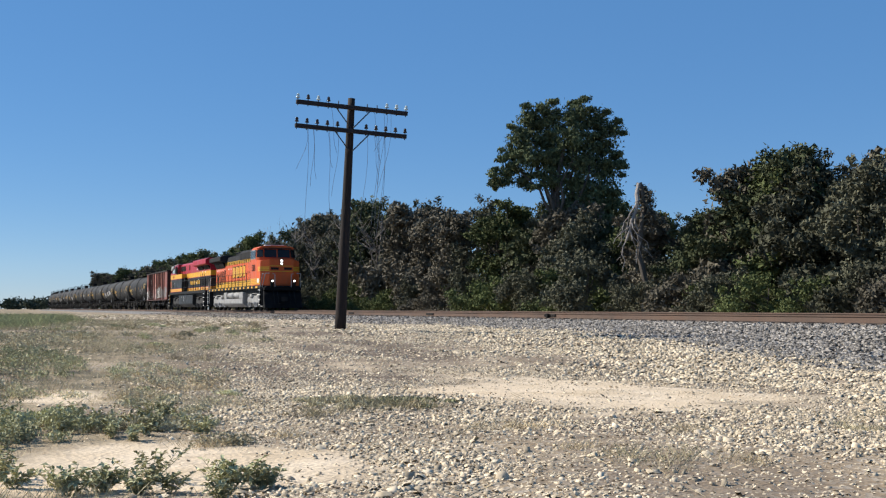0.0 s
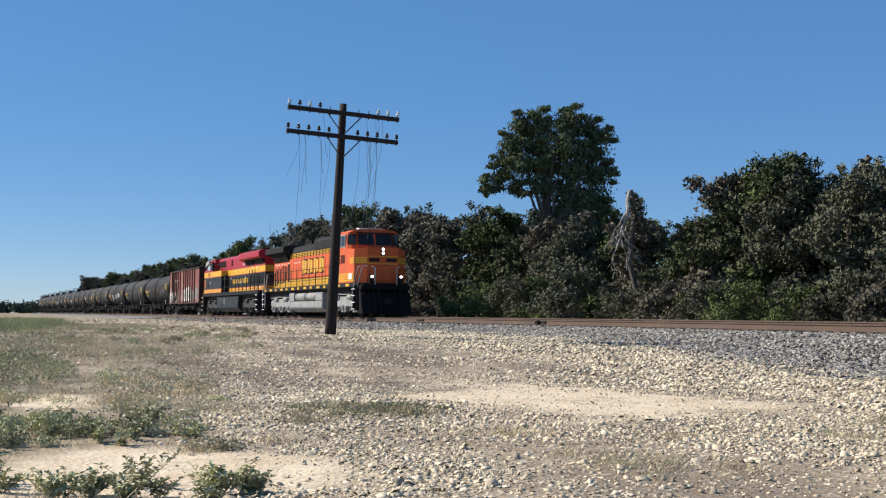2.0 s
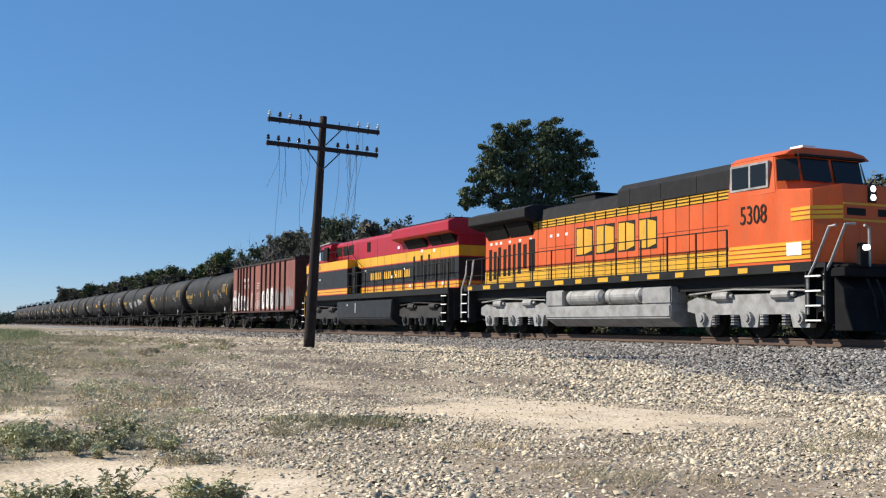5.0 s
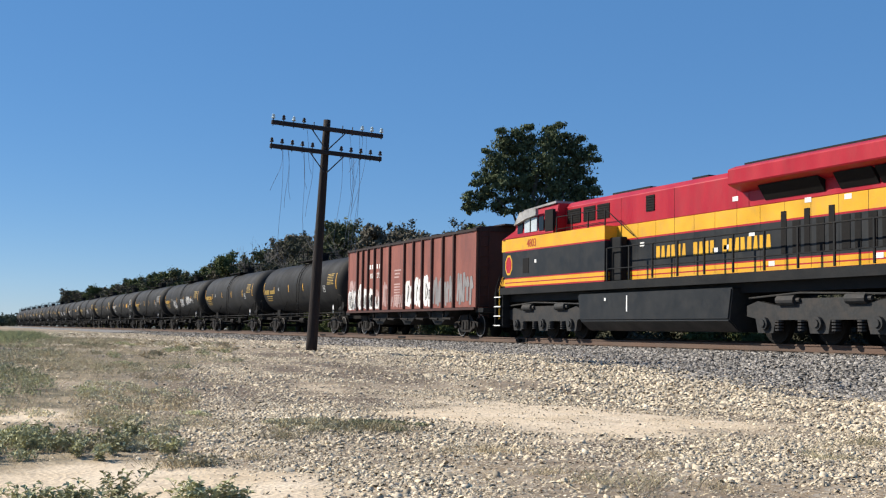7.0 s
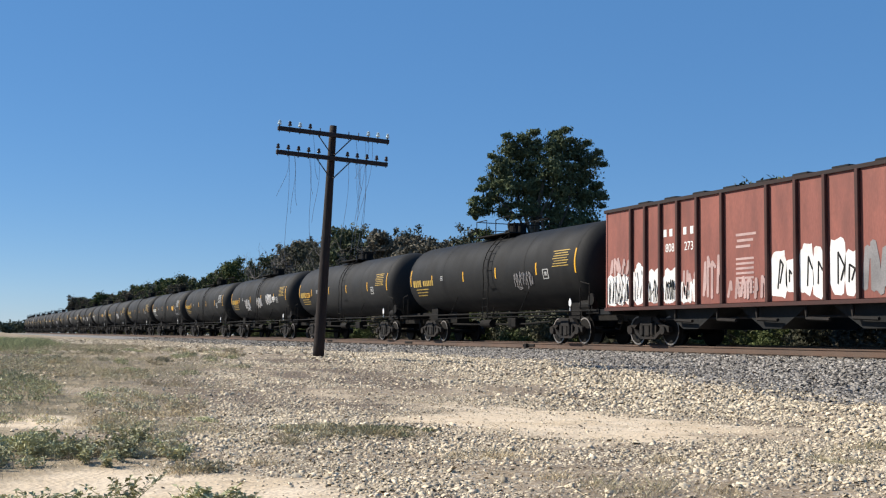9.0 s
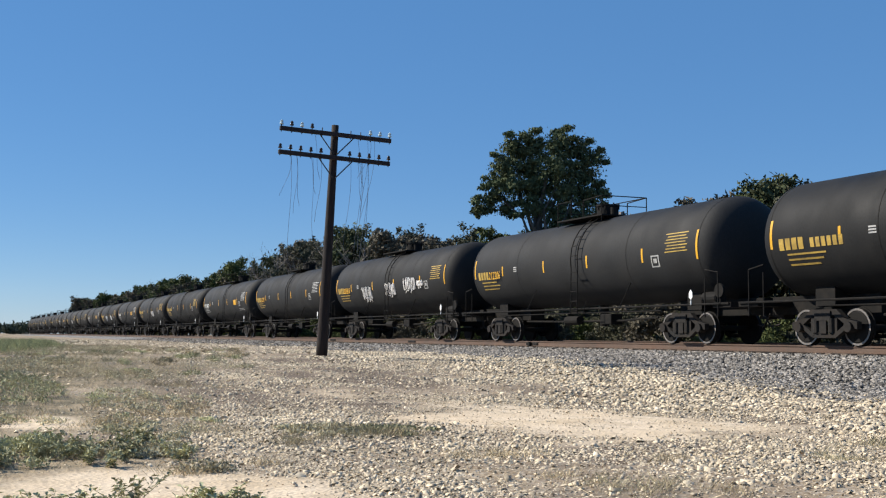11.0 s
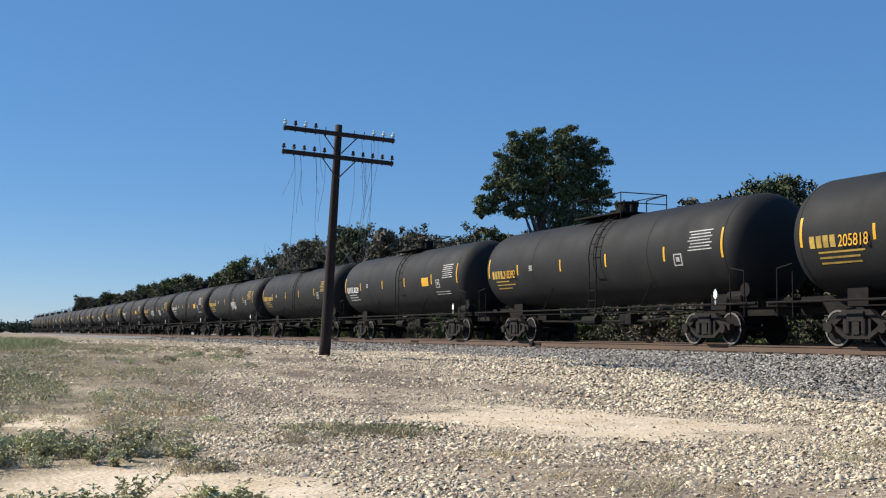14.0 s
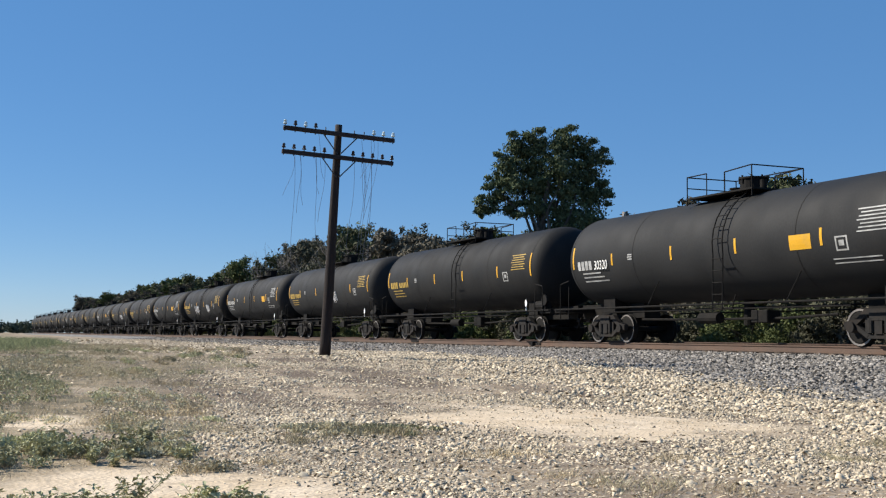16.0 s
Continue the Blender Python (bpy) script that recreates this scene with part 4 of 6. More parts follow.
def loco_truck(car, x, material):
    bm = bmesh.new()
    side = [(-2.75, 0.72), (-2.75, 1.0), (-2.3, 1.12), (-1.5, 0.98), (-0.9, 1.16), (0.9, 1.16), (1.5, 0.98), (2.3, 1.12), (2.75, 1.0), (2.75, 0.72),
            (2.4, 0.66), (2.3, 0.28), (1.7, 0.28), (1.6, 0.62), (0.4, 0.62), (0.32, 0.28), (-0.32, 0.28), (-0.4, 0.62), (-1.6, 0.62), (-1.7, 0.28), (-2.3, 0.28), (-2.4, 0.66)]
    for s in (-1, 1):
        slab(bm, side, s * 1.0, s * 1.2)
        for i in (-2.0, 0, 2.0):
            rod(bm, (i, s * 1.0, 0.53), (i, s * 1.3, 0.53), 0.17, seg=12)
            rod(bm, (i, s * 1.3, 0.53), (i, s * 1.34, 0.53), 0.1, seg=10)
        for i in (-1.45, -0.6, 0.6, 1.45):
            for j in range(4):
                rod(bm, (i, s * 1.2, 0.34 + 0.075 * j), (i, s * 1.2, 0.385 + 0.075 * j), 0.11, seg=10)
        for i in (-1.15, 1.3):
            rod(bm, (i - 0.3, s * 1.22, 1.12), (i + 0.35, s * 1.22, 1.12), 0.13, seg=12)
            rod(bm, (i + 0.35, s * 1.22, 1.12), (i + 0.5, s * 1.22, 1.12), 0.06, seg=8)
        pipe(bm, [(-2.6, s * 1.24, 1.2), (-0.6, s * 1.26, 1.3), (0.8, s * 1.26, 1.26), (2.6, s * 1.24, 1.2)], 0.025)
    box(bm, -2.5, 2.5, -0.5, 0.5, 0.6, 0.95)
    truck = part("truck", bm, material, car, "three-axle locomotive bogie")
    truck.matrix_basis = pose(x, 0, 0)
    for i in (-2.0, 0, 2.0):
        wheelset(truck, i, 0.53)
    return truck


def coupler(car, x, s):
    bm = bmesh.new()
    box(bm, min(x, x + s * 0.55), max(x, x + s * 0.55), -0.1, 0.1, 0.76, 0.98)
    box(bm, min(x + s * 0.45, x + s * 0.72), max(x + s * 0.45, x + s * 0.72), -0.2, 0.2, 0.7, 1.02)
    pipe(bm, [(x + s * 0.1, -0.35, 0.85), (x + s * 0.35, -0.36, 0.5), (x + s * 0.7, -0.3, 0.55)], 0.03)
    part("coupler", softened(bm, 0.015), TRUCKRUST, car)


def plate(bm, x0, x1, z0, z1, y, d=0.008):
    box(bm, x0, x1, y - d, y, z0, z1)


def railing(bm, x0, x1, y, z0, z1, posts, r=0.018):
    rod(bm, (x0, y, z1), (x1, y, z1), r, seg=6)
    rod(bm, (x0, y, (z0 + z1) / 2 - 0.15), (x1, y, (z0 + z1) / 2 - 0.15), r * 0.8, seg=6)
    for i in range(posts):
        x = x0 + (x1 - x0) * i / (posts - 1)
        box(bm, x - r * 1.3, x + r * 1.3, y - r, y + r, z0, z1)


def steps_at(car, x, s, y):
    """A stair well with four treads at a corner of a locomotive."""
    for i in range(4):
        z = 0.45 + 0.36 * i
        tread = part("step", boxes((x - 0.31, x + 0.31, y - 0.12, y + 0.25, z - 0.02, z + 0.02)), BLACK, car, "black steel step")
        part("step_edge", boxes((x - 0.27, x + 0.27, y - 0.135, y - 0.122, z - 0.018, z + 0.022)), WHITE, tread, "white painted edge")
    for i in (-0.33, 0.33):
        part("step_stringer", boxes((x + i - 0.02, x + i + 0.02, y - 0.06, y + 0.25, 0.38, 1.75)), BLACK, car)


def orange_locomotive():
    car = tagged(new("locomotive"), "orange and yellow freight diesel locomotive with silver bogies", "locomotive", "locomotives of the train")
    H = 0.98
    # frame and walkway
    bm = boxes((-10.5, 10.2, -1.5, 1.5, 1.74, 1.86), (-10.3, 9.9, -1.2, 1.2, 1.3, 1.74), (-10.5, 9.75, -1.52, -1.46, 1.66, 1.9), (-10.5, 9.75, 1.46, 1.52, 1.66, 1.9))
    part("frame", bm, BLACK, car)
    bm = bmesh.new()
    for i in range(14):
        x = -10.1 + i * 1.42
        plate(bm, x, x + (0.62 if i % 2 else 0.4), 1.7, 1.84, -1.521)
    part("sill_markings", bm, YELLOW, car, "yellow reflective sill patches")
    # long hood
    bm = boxes((-9.6, 6.6, -H, H, 2.42, 3.84))
    hood = part("hood", softened(bm, 0.02), ORANGE, car, "orange hood side with access doors")
    part("hood_base", boxes((-9.6, 6.6, -H - 0.004, H + 0.004, 1.86, 2.42)), YELLOW, car, "yellow lower hood band")
    part("hood_stripe", boxes((-9.55, 6.6, -H + 0.02, H - 0.02, 3.84, 4.12)), YELLOW, car, "yellow upper hood band")
    bm = bmesh.new()
    bar(bm, [(-H + 0.02, 4.12), (H - 0.02, 4.12), (0.8, 4.56), (-0.8, 4.56)], -5.2, 0.2)
    part("hood_roof", softened(bm, 0.02), ROOFBLACK, car, "sooty black roof")
    bm = bmesh.new()
    bar(bm, [(-1.0, 4.12), (-1.0, 4.66), (-0.8, 4.86), (0.8, 4.86), (1.0, 4.66), (1.0, 4.12)], 0.2, 6.5)
    for x in (0.9, 2.6, 4.4):
        box(bm, x, x + 0.03, -1.012, 1.012, 4.16, 4.66)
    part("blower_housing", softened(bm, 0.015), ROOFBLACK, car, "raised black roof housing behind the cab")
    bm = boxes((-3.4, -2.0, -0.5, 0.5, 4.56, 4.84), (-3.5, -1.9, -0.56, 0.56, 4.84, 4.9))
    part("exhaust_stack", softened(bm, 0.02), BLACK, car, "black exhaust stack")
    bm = boxes((-5.15, -0.2, -0.66, -0.58, 4.5, 4.62))
    part("roof_edge", bm, BLACK, car)
    bm = bmesh.new()
    bar(bm, [(-1.5, 4.28), (-1.5, 4.62), (-1.1, 4.76), (1.1, 4.76), (1.5, 4.62), (1.5, 4.28), (1.0, 4.1), (-1.0, 4.1)], -10.2, -5.3)
    part("radiator_wing", softened(bm, 0.025), ROOFBLACK, car, "black overhanging radiator")
    bm = bmesh.new()
    for x0, x1 in ((-9.3, -7.5), (-7.35, -5.6)):
        bar(bm, [(-H - 0.02, 3.66), (-H - 0.3, 4.16), (-H, 4.16), (-H, 3.66)], x0, x1)
        bar(bm, [(H + 0.02, 3.66), (H + 0.3, 4.16), (H, 4.16), (H, 3.66)], x0, x1)
    part("radiator_screen", bm, GRILLE, car, "dark intake screens")
    bm = bmesh.new()
    for i, (x, w, z0, z1) in enumerate(((-9.25, 0.24, 2.05, 3.3), (-8.85, 0.24, 2.1, 3.2), (-8.45, 0.22, 2.2, 3.35), (-8.0, 0.24, 2.2, 3.25), (-7.6, 0.2, 2.2, 3.4),
                                        (-7.2, 0.2, 2.25, 3.4), (-6.8, 0.26, 2.25, 3.42), (-6.35, 0.26, 2.45, 3.35), (-5.9, 0.46, 2.3, 3.5))):
        for s in (-1, 1):
            box(bm, x, x + w, s * (H - 0.05), s * (H + 0.012), z0, z1)
    part("louvre", bm, GRILLE, car, "tall dark louvres")
    bm = bmesh.new()
    for i in range(18):
        x = -5.2 + i * 0.66
        box(bm, x - 0.008, x + 0.008, -H - 0.008, H + 0.008, 1.95, 4.1)
    box(bm, -5.2, 6.6, -H - 0.007, H + 0.007, 3.1, 3.112)
    for z in (1.98, 2.12, 2.26, 2.4, 3.85, 3.95, 4.05):
        box(bm, -9.5, 6.58, -H - 0.01, H + 0.01, z, z + 0.014)
    part("door_seam", bm, BLACK, car)
    bm = bmesh.new()
    for x in (-9.15, -8.7, -8.3, -7.55, -6.7, -5.85, -4.3, -3.8, -3.2):
        plate(bm, x, x + 0.17, 3.46, 3.56, -H)
    part("warning_labels", bm, WHITE, car, "small white placards")
    # brand marking as plain yellow blocks with dark edges
    for x, w in ((-2.45, 1.1), (-1.15, 1.15), (0.2, 1.0), (1.4, 1.0)):
        part("marking_edge", boxes((x, x + w, -H - 0.008, -H - 0.001, 2.68, 3.66)), BLACK, car)
        bm = bmesh.new()
        slab(bm, [(x + 0.05, 2.73), (x + w * 0.42, 2.73), (x + w * 0.42, 3.61), (x + 0.05, 3.61)], -H - 0.014, -H - 0.008)
        slab(bm, [(x + w * 0.5, 2.73), (x + w - 0.05, 2.83), (x + w - 0.05, 3.52), (x + w * 0.5, 3.61)], -H - 0.014, -H - 0.008)
        part("marking", bm, YELLOW, car, "plain yellow company marking block")
    # cab
    def prism(foot, z0, top):
        """A footprint in x and y drawn up from z0 to a height for each corner."""
        b = bmesh.new()
        low = [b.verts.new((x, y, z0)) for x, y in foot]
        high = [b.verts.new((x, y, top(x, y))) for x, y in foot]
        b.faces.new(low[::-1])
        b.faces.new(high)
        for i in range(len(foot)):
            j = (i + 1) % len(foot)
            b.faces.new((low[i], low[j], high[j], high[i]))
        return b
    nose = [(6.5, -1.5), (9.72, -1.48), (10.2, -0.9), (10.2, 0.9), (9.72, 1.48), (6.5, 1.5)]
    part("nose", softened(prism(nose, 1.86, lambda x, y: 3.98 if x < 8 else (3.7 if abs(y) > 1 else 3.82)), 0.025, 2), ORANGE, car, "orange nose with bevelled corners")
    upper = [(6.5, -1.5), (8.45, -1.5), (8.92, -1.05), (8.92, 1.05), (8.45, 1.5), (6.5, 1.5)]
    bm = prism(upper, 3.72, lambda x, y: 4.72)
    for v in bm.verts:
        if v.co.z > 4.5:
            v.co.y *= 0.93
            if v.co.x > 8:
                v.co.x -= 0.2
    part("cab", softened(bm, 0.025, 2), ORANGE, car, "orange cab")
    bm = bmesh.new()
    bar(bm, [(-1.42, 4.7), (-1.2, 4.84), (-0.7, 4.93), (0.7, 4.93), (1.2, 4.84), (1.42, 4.7)], 6.5, 8.72)
    part("cab_roof", softened(bm, 0.02), ORANGE, car, "rounded cab roof")
    part("roof_edge", boxes((8.3, 8.78, -0.9, -0.45, 4.9, 4.96), (6.9, 8.5, -0.5, 0.6, 4.93, 4.97)), WHITE, car, "pale worn roof panel")
    for y0, y1 in ((-0.98, -0.06), (0.06, 0.98)):
        bm = bmesh.new()
        slab(bm, [(8.74, 4.63), (8.765, 4.63), (8.925, 4.02), (8.9, 4.02)], y0, y1)
        part("windshield", bm, GLASS, car, "dark tinted windshield")
    for s in (-1, 1):
        bm = bmesh.new()
        q = [(8.49, s * 1.485, 4.02), (8.9, s * 1.09, 4.02), (8.74, s * 1.04, 4.6), (8.35, s * 1.4, 4.6)]
        out = Vector((0.02, s * 0.02, 0.005))
        a, b = [bm.verts.new(Vector(p) + out * 0.2) for p in q], [bm.verts.new(Vector(p) + out) for p in q]
        bm.faces.new(a)
        bm.faces.new(b)
        for i in range(4):
            bm.faces.new((a[i], a[(i + 1) % 4], b[(i + 1) % 4], b[i]))
        part("corner_window", bm, GLASS, car, "dark corner window")
    part("windshield_hood", boxes((8.7, 8.86, -1.1, 1.1, 4.66, 4.72)), BLACK, car)
    side_bm = lambda x0, x1, z0, z1, o: boxes((x0, x1, -1.5 - o, -1.42, z0, z1))
    part("side_window_frame", side_bm(6.62, 8.16, 3.9, 4.6, 0.012), SILVER, car)
    for x0, x1 in ((6.7, 7.38), (7.46, 8.08)):
        part("side_window", side_bm(x0, x1, 3.96, 4.54, 0.018), GLASS, car, "dark cab side window")
    bm = bmesh.new()
    for z in (2.95, 3.07, 3.19):
        box(bm, 9.0, 9.7, -1.5, -1.44, z, z + 0.085)
        for s in (-1, 1):
            slab(bm, [(9.72, z), (9.72, z + 0.085), (10.2, z + 0.085), (10.2, z)], -0.004, 0.004)
            for v in list(bm.verts)[-8:]:
                v.co.y += s * (1.49 - (v.co.x - 9.72) / 0.48 * 0.58)
    for z in (1.98, 2.1, 2.22, 2.34):
        box(bm, 6.55, 9.7, -1.51, -1.45, z, z + 0.085)
    for z in (2.9, 3.3):
        box(bm, 10.19, 10.207, -0.9, 0.9, z, z + 0.05)
    part("nose_stripes", bm, YELLOW, car, "yellow nose stripes")
    for x0, x1 in ((-0.8, -0.2), (0.2, 0.8)):
        part("front_marking", boxes((10.2, 10.21, x0, x1, 3.04, 3.22)), BLACK, car, "plain dark marking on the nose")
    part("nose_door", softened(boxes((10.19, 10.215, -0.42, 0.42, 1.95, 2.84)), 0.01), ORANGE, car, "nose door")
    lettering("road_number", "5308", BLACK, car, 7.55, -1.508, 3.0, 0.7, 0.78)
    part("number_patch", boxes((8.85, 9.4, -1.518, -1.48, 2.08, 2.4)), WHITE, car, "white worn patch")
    bm = bmesh.new()
    part("headlight_housing", softened(boxes((10.16, 10.25, -0.13, 0.13, 3.38, 3.84)), 0.02), BLACK, car)
    bm.free()
    for z in (3.72, 3.5):
        part("headlight", made(rod, (10.2, 0, z), (10.27, 0, z), 0.08, None, 16), LAMP, car, "lit headlight")
    for y in (-0.83, 0.83):
        part("ditch_light", made(rod, (10.8, y, 2.2), (10.92, y, 2.2), 0.07, None, 14), LAMPGLOW, car, "lit ditch light")
    bm = boxes((9.95, 10.75, -1.4, 1.4, 1.5, 1.72), (10.65, 10.8, -0.95, -0.71, 1.72, 2.32), (10.65, 10.8, 0.71, 0.95, 1.72, 2.32), (10.2, 10.75, -1.3, 1.3, 1.72, 1.8))
    slab(bm, [(10.4, 0.2), (11.0, 0.2), (10.78, 0.75), (10.72, 1.2), (10.4, 1.5)], -1.42, 1.42)
    part("pilot", softened(bm, 0.02), PLOW, car, "black snowplough and pilot")
    bm = bmesh.new()
    for y, d in ((-0.75, 0.1), (-0.45, 0.25), (0.45, 0.2), (0.8, 0.1)):
        pipe(bm, [(10.78, y, 1.45), (10.98, y + 0.03, 1.0), (11.0, y + 0.1, 0.6 - d)], 0.03)
    part("brake_hose", bm, BLACK, car)
    for y, top in ((-1.44, 2.75), (-0.62, 2.7), (0.62, 2.7), (1.44, 2.75)):
        bm = bmesh.new()
        if abs(y) > 1:
            pipe(bm, [(10.1, y, 0.55), (10.1, y, 1.55), (10.35, y, 1.9), (10.72, y * 0.93, top), (10.72, y * 0.72, top + 0.02)], 0.036)
        else:
            pipe(bm, [(10.74, y, 1.75), (10.74, y, top), (10.74, y * 1.25, top + 0.04)], 0.034)
        part("corner_handrail", bm, SILVER, car, "pale grab rail")
    bm = bmesh.new()
    pipe(bm, [(9.6, -1.5, 0.6), (9.6, -1.5, 1.5), (9.85, -1.5, 1.85), (10.3, -1.45, 2.72), (10.5, -1.42, 2.74)], 0.036)
    part("corner_handrail", bm, SILVER, car, "pale grab rail")
    for x in (-10.75, -10.05):
        bm = bmesh.new()
        pipe(bm, [(x, -1.5, 0.6), (x, -1.5, 1.75), (x + (0.3 if x < -10.5 else 0.2), -1.46, 2.35), (x + (0.4 if x < -10.5 else 0.3), -1.44, 2.92)], 0.034)
        part("corner_handrail", bm, WHITE, car, "white grab rail")
    bm = bmesh.new()
    railing(bm, -10.3, 6.4, -1.46, 1.9, 2.92, 13)
    railing(bm, -10.3, 6.4, 1.46, 1.9, 2.92, 13)
    pipe(bm, [(-10.4, -1.4, 2.9), (-10.4, -0.6, 2.9), (-10.4, -0.6, 1.9)], 0.02)
    part("walkway_railing", bm, BLACK, car)
    steps_at(car, 9.85, 1, -1.45)
    steps_at(car, -10.35, -1, -1.45)
    # fuel tank and air reservoirs
    bm = bmesh.new()
    bar(bm, [(-1.5, 0.55), (-1.5, 0.95), (1.5, 0.95), (1.5, 0.55), (1.05, 0.28), (-1.05, 0.28)], -3.7, 3.8)
    box(bm, -3.7, -2.5, -1.48, -0.9, 0.95, 1.5)
    box(bm, 2.3, 3.8, -1.48, -0.9, 0.95, 1.46)
    part("fuel_tank", softened(bm, 0.04, 2), SILVER, car, "silver painted fuel tank")
    for x0, x1 in ((-2.4, -0.15), (0.05, 2.2)):
        bm = bmesh.new()
        rod(bm, (x0 + 0.12, -1.22, 1.24), (x1 - 0.12, -1.22, 1.24), 0.25, seg=18)
        rod(bm, (x0, -1.22, 1.24), (x0 + 0.12, -1.22, 1.24), 0.14, 0.25, seg=18)
        rod(bm, (x1 - 0.12, -1.22, 1.24), (x1, -1.22, 1.24), 0.25, 0.14, seg=18)
        for x in (x0 + 0.35, x1 - 0.35):
            rod(bm, (x - 0.03, -1.22, 1.24), (x + 0.03, -1.22, 1.24), 0.262, seg=18)
        part("air_reservoir", bm, SILVER, car, "silver air reservoir", smooth=False)
    loco_truck(car, -6.75, SILVER)
    loco_truck(car, 7.0, SILVER)
    coupler(car, -10.5, -1)
    coupler(car, 10.6, 1)
    bm = bmesh.new()
    box(bm, 7.2, 7.9, -0.2, 0.2, 4.8, 4.95)
    rod(bm, (6.2, 0, 4.76), (6.2, 0, 5.0), 0.04)
    for i in range(3):
        rod(bm, (5.9, -0.15 + 0.15 * i, 4.92), (6.35, -0.15 + 0.15 * i, 4.95), 0.05, 0.09, seg=8)
    part("roof_horn", bm, ROOFBLACK, car)
    return car


def red_locomotive():
    """Cab towards -x."""
    car = tagged(new("locomotive"), "red, yellow and dark grey freight diesel locomotive with trailing cab", "locomotive", "locomotives of the train")
    H, W = 1.0, 1.5
    bm = boxes((-10.1, 10.6, -W, W, 1.74, 1.86), (-9.9, 10.4, -1.2, 1.2, 1.35, 1.74), (-9.9, 10.6, -1.52, -1.46, 1.62, 1.88))
    part("frame", bm, BLACK, car)
    # wide lower body under the cab
    def banded(x0, x1, half, name):
        bands = ((1.88, 1.93, RED), (1.93, 2.03, YELLOW), (2.03, 2.07, RED), (2.07, 2.19, YELLOW), (2.19, 2.23, RED), (2.23, 3.2, DARKGREY), (3.2, 3.25, RED), (3.25, 3.7, YELLOW))
        words = {"red_paint": "thin red lining", "yellow_paint": "yellow band", "dark_grey_paint": "dark grey band"}
        for z0, z1, m in bands:
            part(name, boxes((x0, x1, -half, half, z0, z1)), m, car, words[m.name])
    banded(-9.5, -2.4, W, "cab_base")
    banded(-2.4, 10.55, H, "hood_band")
    bm = bmesh.new()
    slab(bm, [(-9.9, 1.88), (-9.92, 3.55), (-9.85, 3.72), (-9.5, 3.74), (-9.5, 1.88)], -1.42, 1.42)
    part("nose", softened(bm, 0.03, 2), DARKGREY, car, "dark grey nose end")
    part("nose_stripe", boxes((-9.94, -9.5, -1.428, 1.428, 3.25, 3.7), (-9.94, -9.5, -1.428, 1.428, 1.95, 2.2)), YELLOW, car)
    bm = bmesh.new()
    slab(bm, [(-9.88, 3.7), (-8.75, 4.0), (-8.5, 4.58), (-8.2, 4.7), (-5.8, 4.78), (-5.8, 3.7)], -W, W)
    bmesh.ops.recalc_face_normals(bm, faces=bm.faces)
    for v in bm.verts:
        if v.co.z > 4.65:
            v.co.y *= 0.84
    part("cab", softened(bm, 0.03, 2), RED, car, "red cab")
    bm = bmesh.new()
    slab(bm, [(-8.62, 4.6), (-8.3, 4.74), (-5.9, 4.86), (-5.9, 4.78), (-8.2, 4.68), (-8.56, 4.52)], -1.34, 1.34)
    part("cab_roof", bm, SILVER, car, "silver cab roof")
    bm = bmesh.new()
    slab(bm, [(-8.6, 4.16), (-8.15, 4.62), (-6.9, 4.66), (-6.9, 4.42), (-7.6, 4.36)], -1.62, -1.5)
    part("window_awning", bm, SILVER, car, "light grey window awning")
    for x0, x1, m, w in ((-8.5, -8.1, GLASS, "dark cab window"), (-7.95, -7.0, GLINTGLASS, "cab window with a bright reflection painted in its colour"), (-6.85, -6.5, GLASS, "dark cab window")):
        part("side_window", boxes((x0, x1, -1.512, -1.48, 3.86, 4.36)), m, car, w)
    part("window_post", boxes((-7.52, -7.44, -1.52, -1.48, 3.86, 4.36)), BLACK, car)
    bm = bmesh.new()
    slab(bm, [(-8.78, 4.06), (-8.55, 4.54), (-8.57, 4.56), (-8.82, 4.07)], -1.2, 1.2)
    part("windshield", bm, GLASS, car, "dark tinted windshield")
    # hood
    bm = bmesh.new()
    bar(bm, [(-H, 3.7), (-H, 4.62), (-0.8, 4.8), (0.8, 4.8), (H, 4.62), (H, 3.7)], -5.8, 4.2)
    bar(bm, [(-H, 3.7), (-H, 4.2), (H, 4.2), (H, 3.7)], 4.2, 10.5)
    part("hood", softened(bm, 0.02), RED, car, "red upper hood")
    bm = bmesh.new()
    bar(bm, [(-1.5, 4.3), (-1.5, 4.72), (-1.2, 4.84), (1.2, 4.84), (1.5, 4.72), (1.5, 4.3), (1.0, 4.12), (-1.0, 4.12)], 3.9, 10.55)
    part("radiator_wing", softened(bm, 0.03), RED, car, "red overhanging radiator")
    part("radiator_top", boxes((4.2, 10.4, -1.15, 1.15, 4.84, 4.9), (-3.2, -1.0, -0.7, 0.7, 4.8, 4.88), (0.8, 1.6, -0.4, 0.4, 4.8, 4.95), (-0.4, 0.2, -0.5, 0.5, 4.8, 4.86)), ROOFBLACK, car)
    bm = bmesh.new()
    for x0, x1 in ((4.9, 7.15), (7.7, 8.95), (9.05, 10.3)):
        bar(bm, [(-H - 0.02, 3.82), (-H - 0.28, 4.2), (-H, 4.2), (-H, 3.82)], x0, x1)
    part("radiator_screen", bm, GRILLE, car, "dark intake screens")
    bm = bmesh.new()
    for x0, x1 in ((-5.65, -4.75), (-4.55, -3.8), (-3.65, -2.9), (-0.75, -0.3)):
        box(bm, x0, x1, -H - 0.02, -H + 0.02, 4.02, 4.52)
        for i in range(6):
            box(bm, x0, x1, -H - 0.035, -H, 4.05 + i * 0.08, 4.07 + i * 0.08)
    box(bm, -6.4, -5.82, -1.51, -1.4, 3.8, 4.56)
